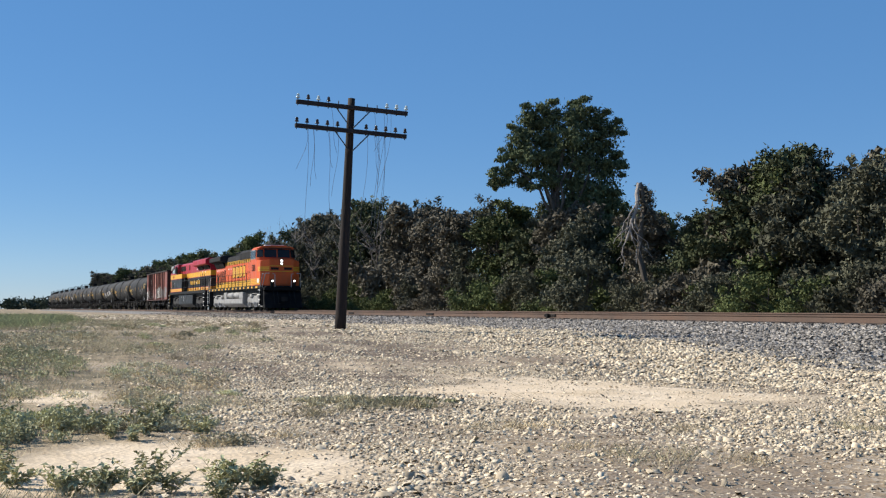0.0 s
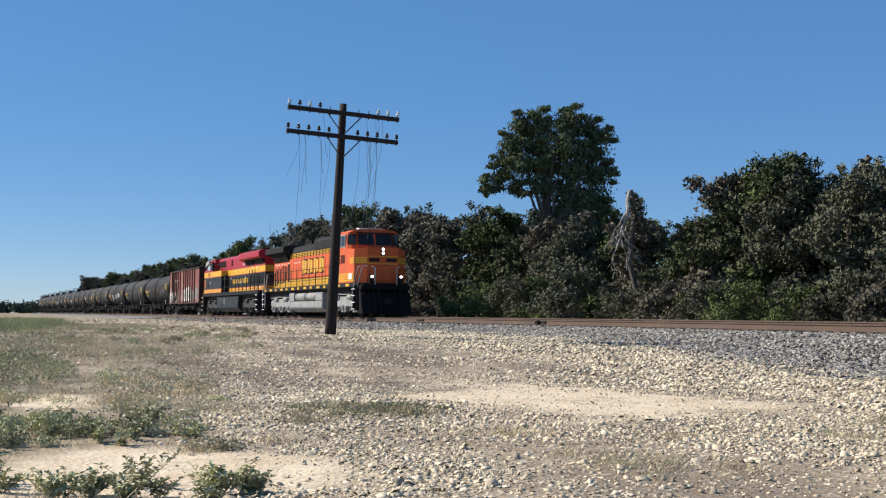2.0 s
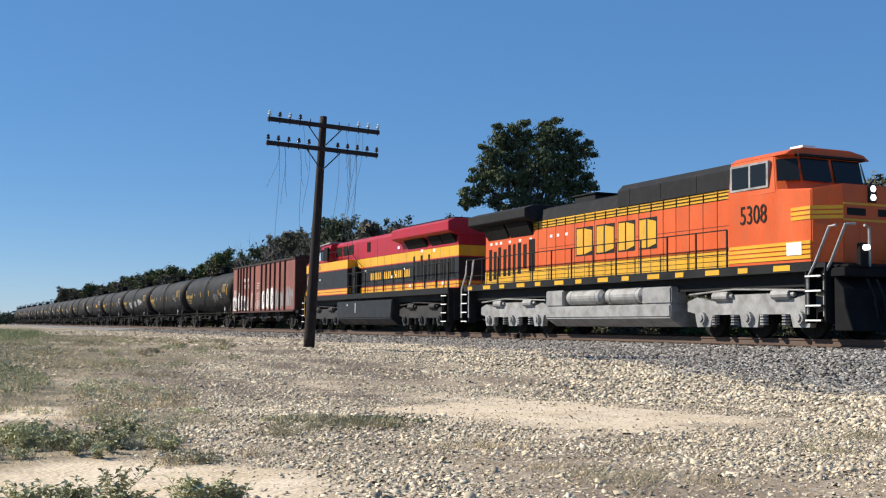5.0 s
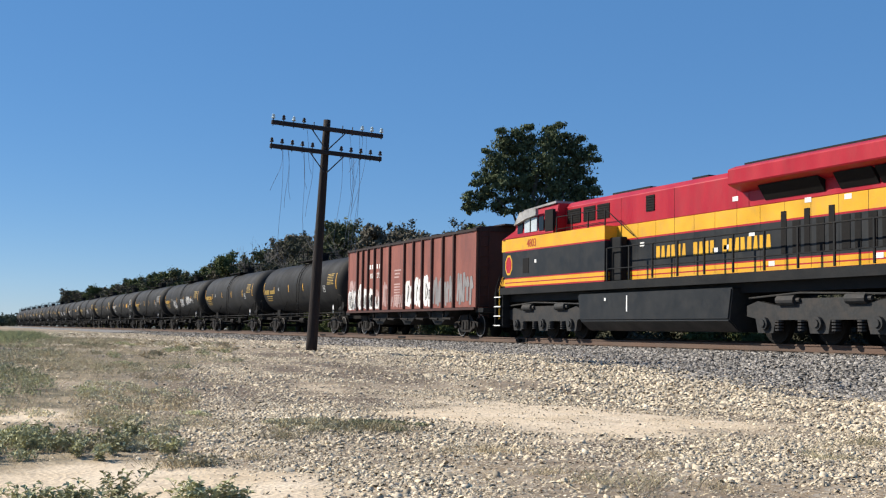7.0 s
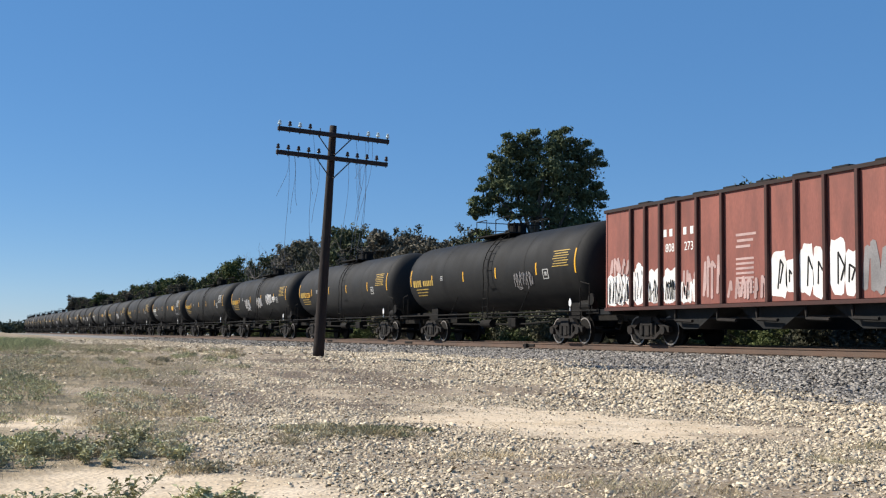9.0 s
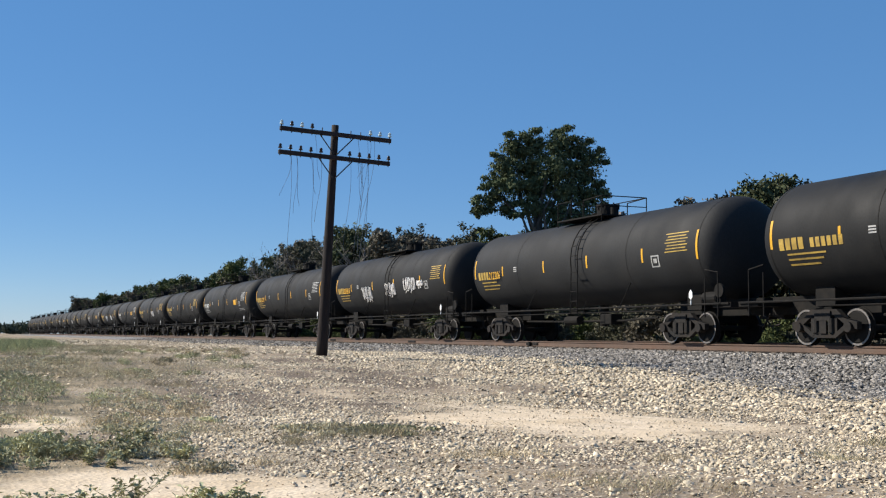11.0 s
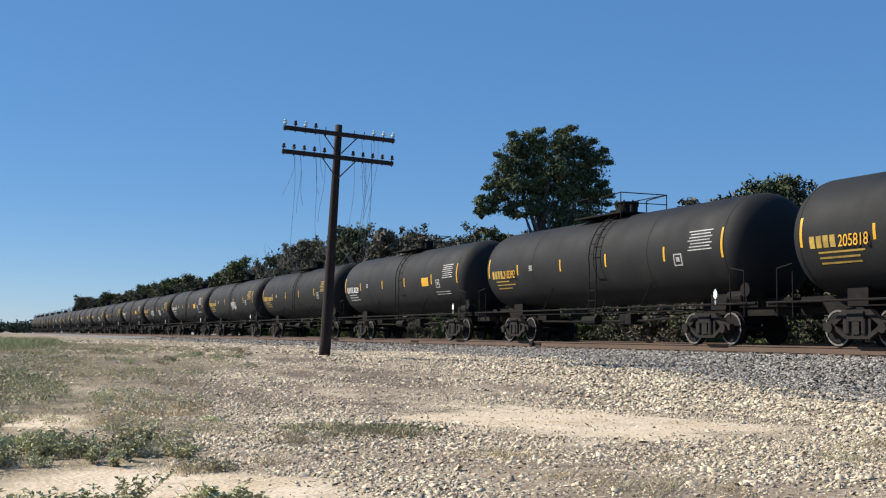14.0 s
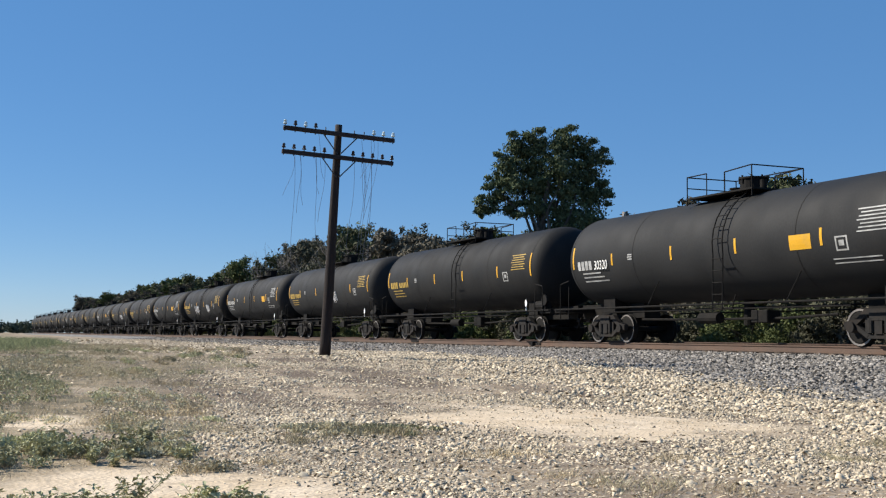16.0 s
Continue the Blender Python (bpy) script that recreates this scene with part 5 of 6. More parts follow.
    part("side_grille", bm, GRILLE, car, "dark louvred grilles")
    bm = bmesh.new()
    railing(bm, -5.7, -2.5, -1.42, 3.7, 4.25, 4, 0.016)
    pipe(bm, [(-2.5, -1.42, 4.25), (-1.3, -1.1, 3.3)], 0.018)
    part("upper_railing", bm, BLACK, car)
    bm = bmesh.new()
    for i in range(13):
        x = -2.2 + i * 0.98
        box(bm, x - 0.004, x + 0.004, -H - 0.004, H + 0.004, 1.95, 4.6 if i % 3 == 0 and x < 3.8 else 3.7)
    part("door_seam", bm, BLACK, car)
    bm = bmesh.new()
    for i in range(11):
        x = 5.5 + i * 0.44
        box(bm, x, x + (0.28 if i % 2 else 0.2), -H - 0.014, -H, 2.35, 3.18 + (0.28 if i in (0, 2, 4) else 0))
    part("louvre", bm, GRILLE, car, "tall dark louvres")
    bm = bmesh.new()
    for x, z in ((-1.1, 2.95), (2.6, 2.55), (3.5, 3.92), (4.2, 2.9), (6.4, 3.6), (3.1, 2.6), (7.8, 3.55), (5.0, 2.05), (8.8, 2.06)):
        plate(bm, x, x + 0.24, z, z + 0.13, -H)
    plate(bm, -7.15, -7.02, 2.72, 2.84, -W)
    part("warning_labels", bm, WHITE, car, "small white placards")
    # company name as a row of plain yellow blocks
    x = -0.2
    for word in (6, 4, 8):
        for i in range(word):
            bm = bmesh.new()
            slab(bm, [(x, 2.52), (x + 0.19, 2.52), (x + 0.19 - 0.03 * (i % 2), 2.9), (x + 0.03 * (i % 3), 2.9)], -H - 0.008, -H)
            part("marking", bm, YELLOW, car, "yellow company lettering block")
            x += 0.265
        x += 0.3
    lettering("road_number", "4803", RED, car, -7.4, -W - 0.006, 3.32, 0.42, 0.85)
    bm = bmesh.new()
    bm2 = bmesh.new()
    for b_, r_ in ((bm, 0.3), (bm2, 0.24)):
        pts = [(-9.2 + math.cos(a) * r_, 2.72 + math.sin(a) * r_ * 1.35) for a in [math.tau * (i + 0.5) / 8 for i in range(8)]]
        slab(b_, pts, -W - (0.005 if r_ > 0.25 else 0.009), -W)
    part("emblem", bm, YELLOW, car, "plain eight-sided yellow emblem")
    part("emblem_field", bm2, RED, car, "red emblem field")
    part("side_hatch", boxes((-8.05, -7.6, -W - 0.012, -W, 2.38, 2.92)), GRILLE, car)
    bm = bmesh.new()
    railing(bm, -2.3, 10.5, -1.46, 1.9, 2.95, 11, 0.022)
    railing(bm, -2.3, 10.5, 1.46, 1.9, 2.95, 11, 0.022)
    part("walkway_railing", bm, BLACK, car)
    # added black block that stands in for the shadow behind the wide cab body
    part("equipment_box", softened(boxes((-2.4, -1.75, -1.3, -1.05, 1.9, 3.3)), 0.02), BLACK, car)
    bm = bmesh.new()
    bar(bm, [(-1.5, 0.62), (-1.5, 1.5), (1.5, 1.5), (1.5, 0.62), (1.1, 0.3), (-1.1, 0.3)], -4.1, 4.1)
    for v in bm.verts:
        if v.co.z < 1.0:
            v.co.x *= 0.96
    part("fuel_tank", softened(bm, 0.04, 2), DARKGREY, car, "dark grey fuel tank")
    part("fuel_gauge", boxes((-1.1, -1.04, -1.512, -1.5, 0.9, 1.4), (-2.4, -2.3, -1.51, -1.5, 1.25, 1.35)), WHITE, car)
    loco_truck(car, -7.0, TRUCKGREY)
    loco_truck(car, 7.1, TRUCKGREY)
    steps_at(car, 10.3, 1, -1.45)
    steps_at(car, -10.0, -1, -1.45)
    for x in (10.15, 10.6):
        bm = bmesh.new()
        pipe(bm, [(x, -1.5, 0.7), (x, -1.5, 1.9), (x - 0.1, -1.44, 2.3), (x - 0.25, -1.4, 2.85)], 0.024)
        part("corner_handrail", bm, BLACK, car, "black grab rail")
    for x in (-10.25, -9.95):
        bm = bmesh.new()
        pipe(bm, [(x, -1.5, 0.7), (x, -1.5, 1.9), (x + 0.2, -1.45, 2.3)], 0.026)
        part("corner_handrail", bm, YELLOW if x > -10 else BLACK, car, "bent grab rail")
    bm = boxes((10.5, 10.75, -1.3, 1.3, 0.5, 1.74), (-10.45, -10.1, -1.3, 1.3, 0.5, 1.6))
    part("pilot", softened(bm, 0.03), BLACK, car)
    part("hood_end_hose", made(pipe, [(10.62, -0.5, 1.7), (10.8, -0.6, 1.1), (10.9, -0.3, 0.8)], 0.04), BLACK, car)
    coupler(car, -10.4, -1)
    coupler(car, 10.6, 1)
    return car


def scrawl(bm, x0, x1, z0, z1, y, n, seed, thick=0.09):
    """Sprayed strokes without letters: leaning bars, hooks and arcs, each a little prouder than the last."""
    r = random.Random(seed)
    layer = 0
    for i in range(n):
        w = (x1 - x0) / n
        x = x0 + w * (i + 0.5)
        pts = [(x + r.uniform(-0.35, 0.05) * w, z0 + r.uniform(0, 0.15) * (z1 - z0))]
        pts.append((x + r.uniform(-0.35, 0.35) * w, z1 - r.uniform(0, 0.2) * (z1 - z0)))
        pts.append((x + r.uniform(0.1, 0.6) * w, z0 + r.uniform(0.3, 0.8) * (z1 - z0)))
        if r.random() < 0.5:
            pts.append((x + r.uniform(-0.2, 0.6) * w, z0 + r.uniform(0, 0.3) * (z1 - z0)))
        for p, q in zip(pts, pts[1:]):
            dx, dz = q[0] - p[0], q[1] - p[1]
            k = math.hypot(dx, dz) + 1e-6
            ux, uz = dx / k * thick, dz / k * thick
            layer += 1
            d = 0.004 + 0.0012 * layer
            slab(bm, [(p[0] - ux * 0.6, p[1] - uz * 0.6), (p[0] - uz, p[1] + ux), (q[0] - uz, q[1] + ux), (q[0] + ux * 0.6, q[1] + uz * 0.6),
                      (q[0] + uz, q[1] - ux), (p[0] + uz, p[1] - ux)], y - d, y)


def bubble(bm, x0, x1, z0, z1, y, seed):
    """One fat sprayed shape with a soft outline."""
    r = random.Random(seed)
    cx, cz, w, h = (x0 + x1) / 2, (z0 + z1) / 2, (x1 - x0) / 2, (z1 - z0) / 2
    pts = []
    for i in range(18):
        a = math.tau * i / 18
        ca, sa = math.cos(a), math.sin(a)
        k = r.uniform(0.86, 1.08)
        pts.append((cx + math.copysign(abs(ca) ** 0.55, ca) * w * k, cz + math.copysign(abs(sa) ** 0.55, sa) * h * k))
    slab(bm, pts, y - 0.004, y)


def hopper_car():
    car = tagged(new("hopper_car"), "rusty oxide-brown covered hopper car sprayed with graffiti", "freight car")
    L, W, Z0, Z1 = 7.85, 1.47, 1.18, 4.28
    bm = bmesh.new()
    box(bm, -L, L, -W, W, Z0, Z1)
    part("body", softened(bm, 0.02), HOPPER, car, "oxide-brown hopper body")
    bm = bmesh.new()
    bar(bm, [(-W - 0.06, Z1 - 0.02), (-W - 0.06, Z1 + 0.08), (-0.9, Z1 + 0.2), (0.9, Z1 + 0.2), (W + 0.06, Z1 + 0.08), (W + 0.06, Z1 - 0.02)], -L - 0.1, L + 0.1)
    box(bm, -L - 0.6, L + 0.6, -0.5, 0.5, Z1 + 0.22, Z1 + 0.27)
    part("roof", bm, HOPPERROOF, car, "sooty dark roof")
    bm = bmesh.new()
    for i in range(10):
        x = -6.6 + i * 1.46
        box(bm, x - 0.3, x + 0.3, -0.9, -0.55, Z1 + 0.2, Z1 + 0.27)
        box(bm, x - 0.3, x + 0.3, 0.55, 0.9, Z1 + 0.2, Z1 + 0.31)
    part("roof_hatches", softened(bm, 0.02), BLACK, car)
    ribs = [-6.35, -5.55, -4.75, -3.85, -2.9, -1.75, 0.15, 1.25, 2.3, 3.4, 4.6, 5.75]
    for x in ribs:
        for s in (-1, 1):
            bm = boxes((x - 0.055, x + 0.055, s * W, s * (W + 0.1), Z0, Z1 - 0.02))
            part("rib", softened(bm, 0.01), HOPPERSHADE, car)
    part("end_post", boxes((-L - 0.02, -L + 0.05, -W - 0.02, -W, Z0, Z1), (L - 0.05, L + 0.02, -W - 0.02, -W, Z0, Z1)), HOPPER, car)
    part("side_sill", boxes((-L, L, -W - 0.09, -W + 0.1, Z0 - 0.1, Z0), (-L, L, W - 0.1, W + 0.09, Z0 - 0.1, Z0)), HOPPERSHADE, car)
    part("underframe", boxes((-8.6, 8.6, -0.35, 0.35, 0.8, 1.15), (-8.4, -7.7, -1.4, 1.4, 0.98, 1.15), (7.7, 8.4, -1.4, 1.4, 0.98, 1.15)), BLACK, car)
    for x in (-3.6, 0, 3.6):
        bm = bmesh.new()
        slab(bm, [(x - 1.5, 1.15), (x + 1.5, 1.15), (x + 0.35, 0.5), (x - 0.35, 0.5)], -1.25, 1.25)
        part("discharge_chute", bm, BLACK, car)
    bm = bmesh.new()
    for x in (-4.2, -2.2, -0.5, 1.4, 3.0, 4.4):
        pipe(bm, [(x, -1.35, 1.1), (x + 0.1, -1.4, 0.75), (x + 0.9, -1.4, 0.72)], 0.05)
    pipe(bm, [(-5.2, -1.2, 0.8), (5.2, -1.2, 0.8)], 0.03)
    part("outlet_gear", bm, TRUCKRUST, car)
    bm = bmesh.new()
    for x in (L + 0.1,):
        for y in (-1.35, -0.95):
            rod(bm, (x, y, 0.75), (x, y, Z1 + 0.2), 0.02)
        for i in range(9):
            rod(bm, (x, -1.35, 0.85 + i * 0.4), (x, -0.95, 0.85 + i * 0.4), 0.014)
    part("end_ladder", bm, HOPPERSHADE, car)
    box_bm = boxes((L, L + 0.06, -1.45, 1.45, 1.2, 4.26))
    part("end_sheet", box_bm, HOPPERSHADE, car)
    # lettering and sprayed shapes
    lettering("car_number", "808", WHITE, car, -4.3, -W - 0.004, 2.78, 0.36, 0.85)
    lettering("car_number", "273", WHITE, car, -3.35, -W - 0.004, 2.78, 0.36, 0.85)
    bm = boxes(*[(x, x + 0.15, -W - 0.006, -W, 3.24, 3.46) for x in (-4.62, -4.32, -3.62, -3.28)])
    part("company_initials", bm, WHITE, car, "white company initials as bars")
    bm = boxes(*[(-1.2 + 0.05 * (i % 2), -0.35 - 0.12 * (i % 3), -W - 0.005, -W, 3.0 - i * 0.16, 3.07 - i * 0.16) for i in range(3)],
               *[(-1.2, -0.45, -W - 0.005, -W, 2.35 - i * 0.13, 2.41 - i * 0.13) for i in range(8)])
    part("stencil_lines", bm, PINKSPRAY, car, "faded stencilled lines")
    def sprayed(name, m, words, specs):
        bm = bmesh.new()
        for spec in specs:
            scrawl(bm, *spec)
        part(name, bm, m, car, words)
    for k, (x0, x1, z0, z1) in enumerate(((0.26, 0.86, 1.24, 2.55), (0.8, 1.17, 1.4, 2.3), (1.33, 1.85, 1.3, 2.62), (1.8, 2.22, 1.24, 2.5), (2.38, 2.95, 1.3, 2.66), (2.9, 3.32, 1.26, 2.35),
                                          (-7.75, -7.2, 1.24, 1.85), (-7.25, -6.75, 1.24, 2.1), (-6.25, -5.64, 1.26, 2.2), (-5.46, -4.86, 1.24, 2.15), (-4.66, -3.95, 1.26, 2.2), (-3.75, -3.1, 1.25, 1.75))):
        part("graffiti", made(bubble, x0, x1, z0, z1, -W, 30 + k), SPRAY, car, "fat white sprayed shape")
        part("graffiti_line", made(scrawl, x0 + 0.1, x1 - 0.08, z0 + 0.25, z1 - 0.25, -W - 0.004, 1, 50 + k, 0.025), BLACK, car)
    sprayed("graffiti", SPRAY, "white sprayed graffiti", [
        (-7.7, -6.5, 1.3, 2.2, -W, 6, 4, 0.12), (-6.15, -5.7, 1.3, 2.6, -W, 3, 5, 0.13), (-5.35, -4.9, 1.3, 2.3, -W, 3, 6, 0.13), (-4.55, -4.0, 1.3, 2.25, -W, 3, 7, 0.12),
        (-7.75, -6.5, 1.3, 2.3, -W - 0.03, 7, 41, 0.03), (-6.25, -5.6, 1.4, 2.3, -W - 0.03, 4, 42, 0.03), (-3.75, -2.95, 1.25, 1.9, -W, 4, 43, 0.045)])
    sprayed("graffiti_line", BLACK, "thin dark sprayed outlines", [(-7.7, -6.5, 1.3, 2.0, -W - 0.035, 6, 44, 0.014), (-5.4, -3.95, 1.3, 2.0, -W - 0.035, 7, 45, 0.014)])
    sprayed("old_graffiti", PINKSPRAY, "faded pinkish old graffiti", [
        (-7.7, -6.5, 2.2, 2.75, -W, 5, 11, 0.05), (-3.7, -3.0, 1.3, 2.2, -W, 4, 12, 0.05), (-2.7, -1.9, 1.3, 2.6, -W, 4, 13, 0.05), (-1.6, 0.05, 1.3, 1.9, -W, 6, 14, 0.05)])
    sprayed("grey_graffiti", GREYSPRAY, "dull grey old graffiti", [
        (3.5, 4.5, 1.3, 2.5, -W, 4, 21, 0.09), (4.75, 5.65, 1.3, 2.5, -W, 4, 22, 0.09), (5.9, 7.6, 1.3, 2.6, -W, 5, 23, 0.09)])
    for x in (-6.1, 6.1):
        freight_truck(car, x)
    coupler(car, -8.5, -1)
    coupler(car, 8.5, 1)
    return car


TR, TZ, TL = 1.52, 2.79, 8.35


def on_shell(bm, x0, x1, z0, z1, lift=0.006):
    """A patch on the tank's near flank between two heights."""
    n = max(2, int((z1 - z0) / 0.12))
    cols = []
    for x in (x0, x1):
        col = []
        for i in range(n + 1):
            z = z0 + (z1 - z0) * i / n
            y = -math.sqrt(max((TR + lift) ** 2 - (z - TZ) ** 2, 0))
            col.append(bm.verts.new((x, y, z)))
        cols.append(col)
    for i in range(n):
        bm.faces.new((cols[0][i], cols[1][i], cols[1][i + 1], cols[0][i + 1]))


def tank_car():
    car = tagged(new("tank_car"), "black tank car with yellow reflector stripes", "tank car", "tank cars of the train")
    bm = bmesh.new()
    prof = [(-TL + 0.72 * (1 - math.sin(a)), max(TR * math.cos(a) ** 0.75, 0.02)) for a in [math.pi / 2 * (8 - i) / 8 for i in range(9)]]
    full = prof + [(-4.2, TR), (0, TR), (4.2, TR)] + [(-x, r) for x, r in prof[::-1]]
    rings = []
    for x, r in full:
        rings.append([bm.verts.new((x, math.cos(k * math.tau / 44) * r, TZ + math.sin(k * math.tau / 44) * r)) for k in range(44)])
    for a, b in zip(rings, rings[1:]):
        for k in range(44):
            bm.faces.new((a[k], a[(k + 1) % 44], b[(k + 1) % 44], b[k]))
    bm.faces.new(rings[0])
    bm.faces.new(rings[-1][::-1])
    part("tank", bm, TANK, car, "black painted tank shell", smooth=True)
    bm = bmesh.new()
    for x in (-7.62, -3.8, 3.8, 7.62):
        for i in range(44):
            a0, a1 = i * math.tau / 44, (i + 1) * math.tau / 44
            q = [(x + d, math.cos(a) * (TR + 0.005), TZ + math.sin(a) * (TR + 0.005)) for d, a in ((-0.012, a0), (0.012, a0), (0.012, a1), (-0.012, a1))]
            bm.faces.new([bm.verts.new(p) for p in q])
    part("weld_seam", bm, TANKDARK, car)
    # sills, saddles, side walk
    for e in (-1, 1):
        bm = boxes((e * 9.0, e * 5.0, -0.3, 0.3, 0.82, 1.3), (e * 9.0, e * 8.2, -1.45, 1.45, 1.02, 1.16), (e * 6.05, e * 6.75, -0.78, 0.78, 1.0, 1.6))
        part("stub_sill", bm, TANKDARK, car)
    bm = bmesh.new()
    for s in (-1, 1):
        pipe(bm, [(-8.6, s * 1.5, 1.12), (8.6, s * 1.5, 1.12)], 0.03)
        pipe(bm, [(-5.6, s * 1.4, 0.98), (5.6, s * 1.4, 0.98)], 0.022)
        for x in (-8.5, -7.9, 7.9, 8.5):
            rod(bm, (x, s * 1.5, 0.75), (x, s * 1.5, 2.0 if abs(x) > 8 else 1.9), 0.02)
        pipe(bm, [(-8.5, s * 1.5, 2.0), (-7.9, s * 1.5, 2.1)], 0.018)
        pipe(bm, [(8.5, s * 1.5, 2.0), (7.9, s * 1.5, 2.1)], 0.018)
        for x in (-3.0, 3.4):
            pipe(bm, [(x, s * 1.5, 1.12), (x + 0.35, s * 1.3, 1.9)], 0.018)
    part("side_grab_rail", bm, TANKDARK, car)
    part("end_platform", boxes((-8.95, -8.25, -1.5, 1.5, 1.1, 1.15), (8.25, 8.95, -1.5, 1.5, 1.1, 1.15)), TANKDARK, car)
    # ladder
    bm = bmesh.new()
    for x in (0.5, 0.95):
        pts = [(x, -math.cos(a) * (TR + 0.13), TZ + math.sin(a) * (TR + 0.13)) for a in [math.radians(d) for d in range(-10, 76, 12)]]
        pipe(bm, [(x, -TR - 0.13, 0.95)] + pts, 0.02)
    for i in range(5):
        rod(bm, (0.5, -TR - 0.13, 1.05 + i * 0.33), (0.95, -TR - 0.13, 1.05 + i * 0.33), 0.014)
    for d in range(5, 75, 12):
        y, z = -math.cos(math.radians(d)) * (TR + 0.13), TZ + math.sin(math.radians(d)) * (TR + 0.13)
        rod(bm, (0.5, y, z), (0.95, y, z), 0.014)
    pipe(bm, [(0.5, -TR - 0.1, 1.0), (1.35, -TR - 0.1, 1.0), (1.5, -TR - 0.1, 1.35)], 0.02)
    part("ladder", bm, TANKDARK, car)
    # top platform with manway
    bm = boxes((-1.75, 1.35, -0.92, 0.92, TZ + TR + 0.0, TZ + TR + 0.05))
    part("top_platform", bm, TANKDARK, car)
    bm = bmesh.new()
    z0, z1 = TZ + TR + 0.02, TZ + TR + 0.68
    for x in (-1.72, 1.32):
        for y in (-0.9, 0.9):
            rod(bm, (x, y, z0 - 0.2), (x, y, z1), 0.018)
        rod(bm, (x, -0.9, z1), (x, 0.9, z1), 0.018)
        rod(bm, (x, -0.9, z1 - 0.33), (x, 0.9, z1 - 0.33), 0.016)
    for y in (-0.9, 0.9):
        pipe(bm, [(-1.72, y, z1), (-0.75, y, z1)] if y < 0 else [(-1.72, y, z1), (1.32, y, z1)], 0.018)
        pipe(bm, [(0.1, y, z1 - 0.06), (1.32, y, z1)], 0.018)
        rod(bm, (-0.75, y, z0), (-0.75, y, z1), 0.016)
        rod(bm, (0.1, y, z0), (0.1, y, z1 - 0.06), 0.02)
    part("platform_railing", bm, TANKDARK, car)
    bm = bmesh.new()
    rod(bm, (0.25, 0, z0), (0.25, 0, z0 + 0.42), 0.38, seg=20)
    rod(bm, (0.25, 0, z0 + 0.42), (0.25, 0, z0 + 0.47), 0.42, seg=20)
    for i in range(8):
        a = i * math.tau / 8
        rod(bm, (0.25 + math.cos(a) * 0.39, math.sin(a) * 0.39, z0 + 0.3), (0.25 + math.cos(a) * 0.39, math.sin(a) * 0.39, z0 + 0.52), 0.03, seg=6)
    part("manway", bm, TANKDARK, car)
    bm = bmesh.new()
    rod(bm, (-0.8, 0.2, z0), (-0.8, 0.2, z0 + 0.25), 0.16, seg=14)
    rod(bm, (-0.8, 0.2, z0 + 0.25), (-0.8, 0.2, z0 + 0.3), 0.2, seg=14)
    rod(bm, (0.95, -0.2, z0), (0.95, -0.2, z0 + 0.32), 0.1, seg=12)
    part("valve", bm, TANKDARK, car)
    # brake wheel stand, marker disc, brake gear
    bm = bmesh.new()
    rod(bm, (8.35, -1.3, 1.15), (8.35, -1.3, 1.62), 0.03)
    rod(bm, (8.35, -1.36, 1.5), (8.35, -1.3, 1.5), 0.2, seg=14)
    part("brake_wheel", bm, TANKDARK, car)
    part("air_reservoir", made(rod, (7.4, -1.1, 1.3), (8.1, -1.1, 1.3), 0.19, None, 14), TANKDARK, car)
    bm = bmesh.new()
    pipe(bm, [(-4.5, -0.7, 0.75), (-2.0, -0.7, 0.72), (2.4, -0.7, 0.72), (4.4, -0.7, 0.8)], 0.035)
    part("brake_rod", bm, TANKDARK, car)
    part("valve_box", softened(boxes((1.2, 1.9, -0.9, -0.45, 0.6, 0.95)), 0.02), TANKDARK, car)
    part("brake_cylinder", made(rod, (-1.2, -0.8, 0.75), (-0.3, -0.8, 0.75), 0.16, None, 12), TANKDARK, car)
    part("bottom_outlet", made(rod, (0, 0, 0.55), (0, 0, 1.3), 0.16, None, 12), TANKDARK, car)
    bm = bmesh.new()
    slab(bm, [(7.22, 1.34), (7.3, 1.26), (7.38, 1.34), (7.38, 1.46), (7.3, 1.56), (7.22, 1.46)], -1.56, -1.545)
    rod(bm, (7.3, -1.55, 1.12), (7.3, -1.55, 1.24), 0.02)
    part("marker_board", bm, MARKER, car, "small white marker board")
    for x in (-6.15, 6.15):
        freight_truck(car, x)
    coupler(car, -8.95, -1)
    coupler(car, 8.95, 1)
    return car


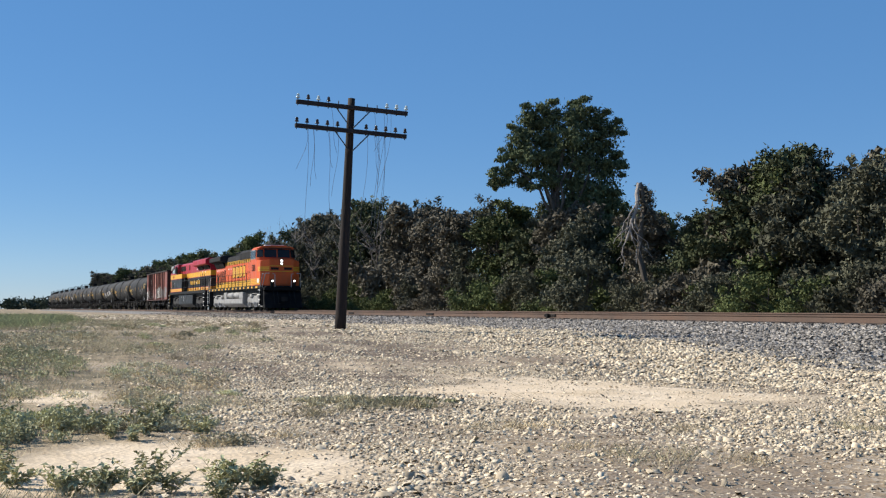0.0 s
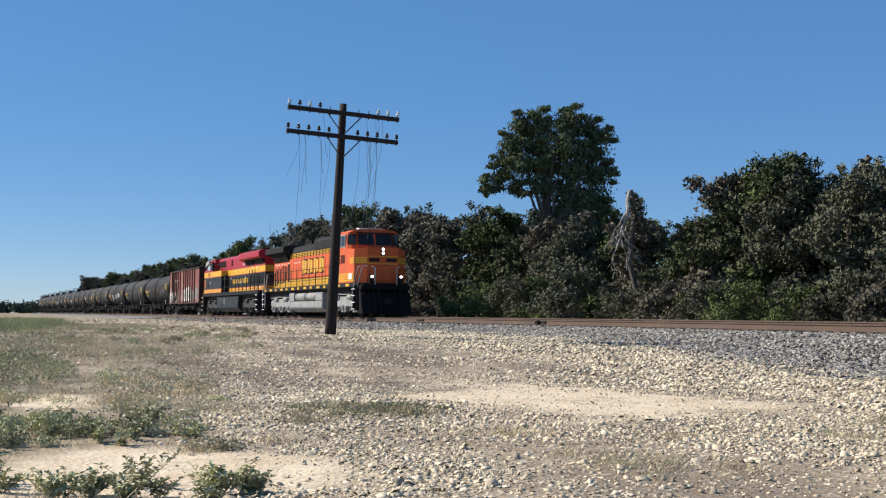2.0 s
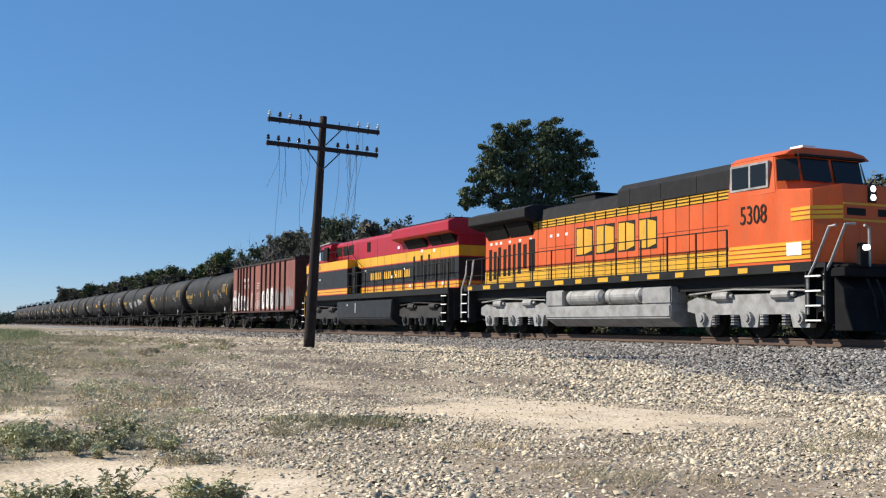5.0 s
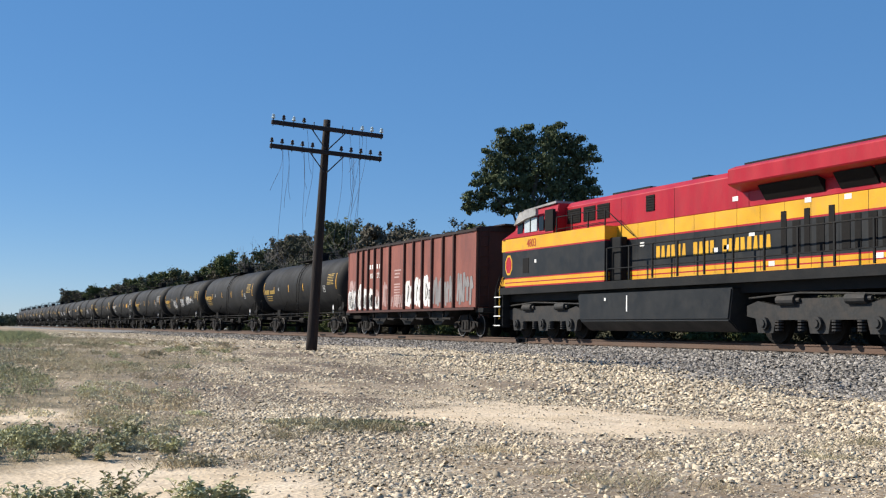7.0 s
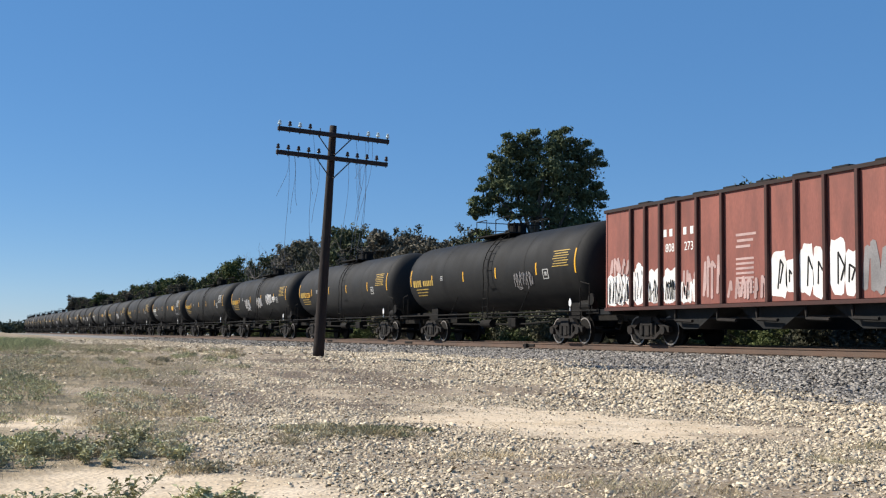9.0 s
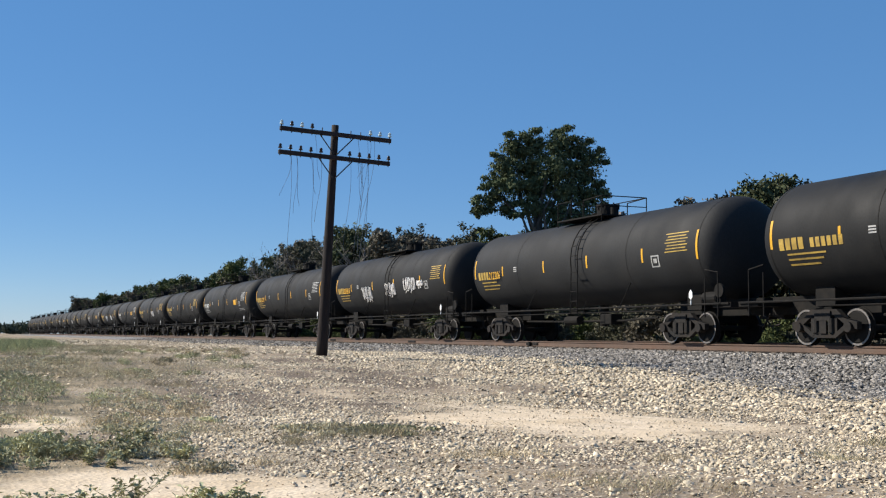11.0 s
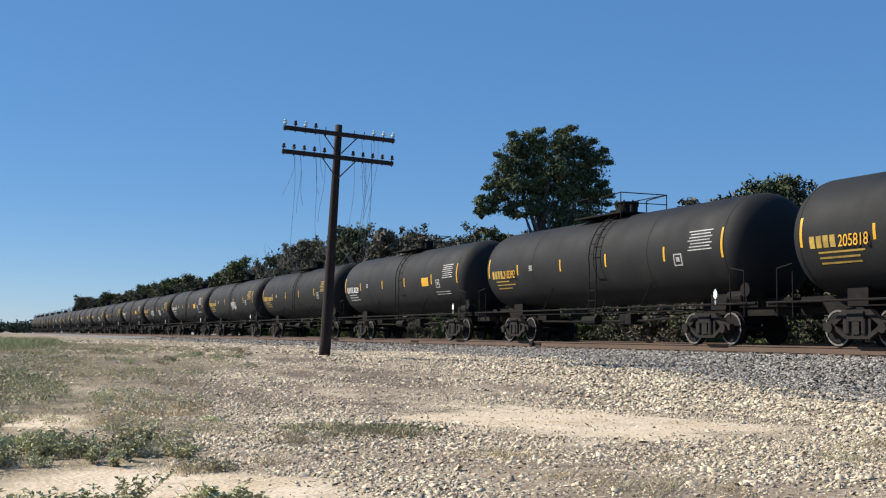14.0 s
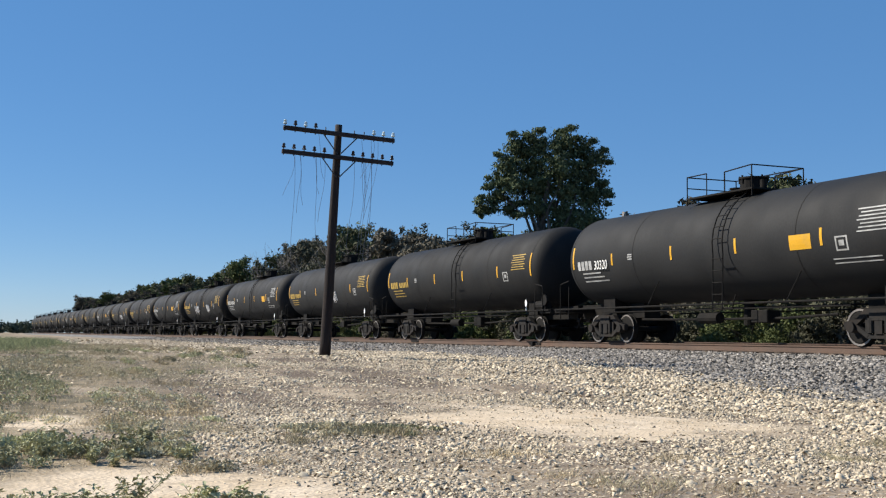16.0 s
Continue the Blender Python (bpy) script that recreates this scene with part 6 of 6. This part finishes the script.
def dress_tank(car, i):
    """Reflectors, number and placards of one tank car."""
    r = random.Random(300 + i)
    pale = i in (4, 7, 9, 12, 15)
    for x, h in ((-7.55, 0.75), (-5.05, 0.38), (-1.72, 0.42), (1.34, 0.42), (4.72, 0.44), (7.55, 0.85)):
        z = TZ - 0.1 + (0.16 if abs(x) > 7 else 0)
        part("reflector_stripe", made(on_shell, x - 0.045, x + 0.045, z - h / 2, z + h / 2), YELLOW, car, "yellow reflector stripe")
    if i in NUMBERED:
        lettering("car_number", NUMBERED[i], WHITE if pale else YELLOW, car, -5.72, -TR - 0.02, 2.41, 0.42, 0.8)
    bm = bmesh.new()
    k = 4
    for j in range(k):
        on_shell(bm, -7.25 + j * 0.24, -7.07 + j * 0.24, 2.42, 2.72, 0.007)
    if i not in NUMBERED:
        for j in range(6):
            on_shell(bm, -6.1 + j * 0.2, -5.96 + j * 0.2, 2.44, 2.68, 0.007)
    for j in range(3):
        on_shell(bm, -7.0, -5.6 + r.uniform(-0.3, 0.2), 2.28 - j * 0.13, 2.325 - j * 0.13, 0.007)
    part("reporting_mark", bm, FADED_WHITE if pale else FADED_YELLOW, car, "reporting marks as plain bars")
    bm = bmesh.new()
    for j in range(7):
        on_shell(bm, 5.95 + 0.06 * (j % 3), 7.1 - 0.09 * (j % 2), 2.7 + j * 0.09, 2.732 + j * 0.09, 0.007)
    part("data_table", bm, FADED_WHITE if pale or i == 3 else FADED_YELLOW, car, "stencilled data table")
    bm = bmesh.new()
    for a in ((5.2, 5.62, 2.3, 2.34), (5.2, 5.62, 2.62, 2.66), (5.2, 5.25, 2.34, 2.62), (5.57, 5.62, 2.34, 2.62), (5.32, 5.5, 2.42, 2.56)):
        on_shell(bm, *a, 0.007)
    for j in range(3):
        on_shell(bm, -4.1, -3.85, 2.62 + j * 0.07, 2.66 + j * 0.07, 0.007)
    part("placard_frame", bm, FADED_WHITE, car, "white placard frame")
    if pale:
        bm = bmesh.new()
        on_shell(bm, 3.55, 4.35, 2.42, 2.8, 0.007)
        part("warning_panel", bm, YELLOW, car, "yellow warning panel")
        bm = bmesh.new()
        for j in range(2):
            on_shell(bm, 5.0, 6.6, 2.1 - j * 0.1, 2.13 - j * 0.1, 0.007)
        part("small_print", bm, FADED_WHITE, car)
    tags = {0: [(2.8, 4.4, 2.1, 2.6)], 2: [(-3.4, -1.9, 2.0, 2.65), (0.0, 1.5, 2.15, 2.7), (2.6, 4.2, 2.3, 2.85), (4.3, 5.1, 2.45, 2.65)], 6: [(0.5, 2.2, 2.1, 2.6)],
            8: [(-2.8, -0.8, 2.0, 2.6), (2.4, 3.6, 2.1, 2.6)], 11: [(1.0, 3.0, 2.0, 2.5)]}
    for j, (x0, x1, z0, z1) in enumerate(tags.get(i, ())):
        bm = bmesh.new()
        scrawl(bm, x0, x1, z0, z1, -TR + 0.0, 9, 400 + i * 5 + j, 0.022)
        scrawl(bm, x0 + 0.1, x1, z0 + 0.15, z1 + 0.05, -TR - 0.04, 6, 700 + i * 5 + j, 0.018)
        scrawl(bm, x0 + 0.2, x1 - 0.2, z0 - 0.12, z0 + 0.02, -TR - 0.06, 2, 800 + i * 5 + j, 0.016)
        for v in bm.verts:
            lift = -TR - v.co.y
            v.co.y = -math.sqrt(max((TR + 0.006 + max(lift, 0)) ** 2 - (v.co.z - TZ) ** 2, 0.01))
        part("graffiti", bm, GREYSPRAY if i == 0 else SPRAY, car, "thin white sprayed tag")


NUMBERED = {1: "212206", 2: "205818", 3: "210392", 4: "30320"}
TRAIN = []


def build_train():
    TRAIN.append((orange_locomotive(), 9.85))
    TRAIN.append((red_locomotive(), 32.55))
    TRAIN.append((hopper_car(), 52.55))
    proto = tank_car()
    for i in range(24):
        car = proto if i == 0 else copy_thing(proto, Matrix())
        TRAIN.append((car, 69.95 + 18.35 * i))
    for i in range(24):
        dress_tank(TRAIN[3 + i][0], i)


build_train()


# ---- what moves ----
def run(t):
    """How far the leading nose has come along the track."""
    return -83.34 + 12.12 * t + 0.04 * t * t if t < 6 else -9.18 + 12.57 * (t - 6)


def on_track(s):
    slope = min(s - BEND_X, 0) / BEND_R
    return pose(s, float(track_y(s)), 0, 0, 0, math.degrees(math.atan(slope)))


def motions():
    for i, (car, behind) in enumerate(TRAIN):
        walk(car, [(t * 0.5, on_track(run(t * 0.5) - behind)) for t in range(33)])
        if i > 12:
            continue
        for ws in [o for o in car.children_recursive if o.name.startswith("wheelset")]:
            r = ws["radius"]
            x = ws.matrix_basis.translation.x
            walk(ws, [(k / 30, pose(x, 0, r, 0, math.degrees(run(k / 30) / r) % 360, 0)) for k in range(481)])


motions()
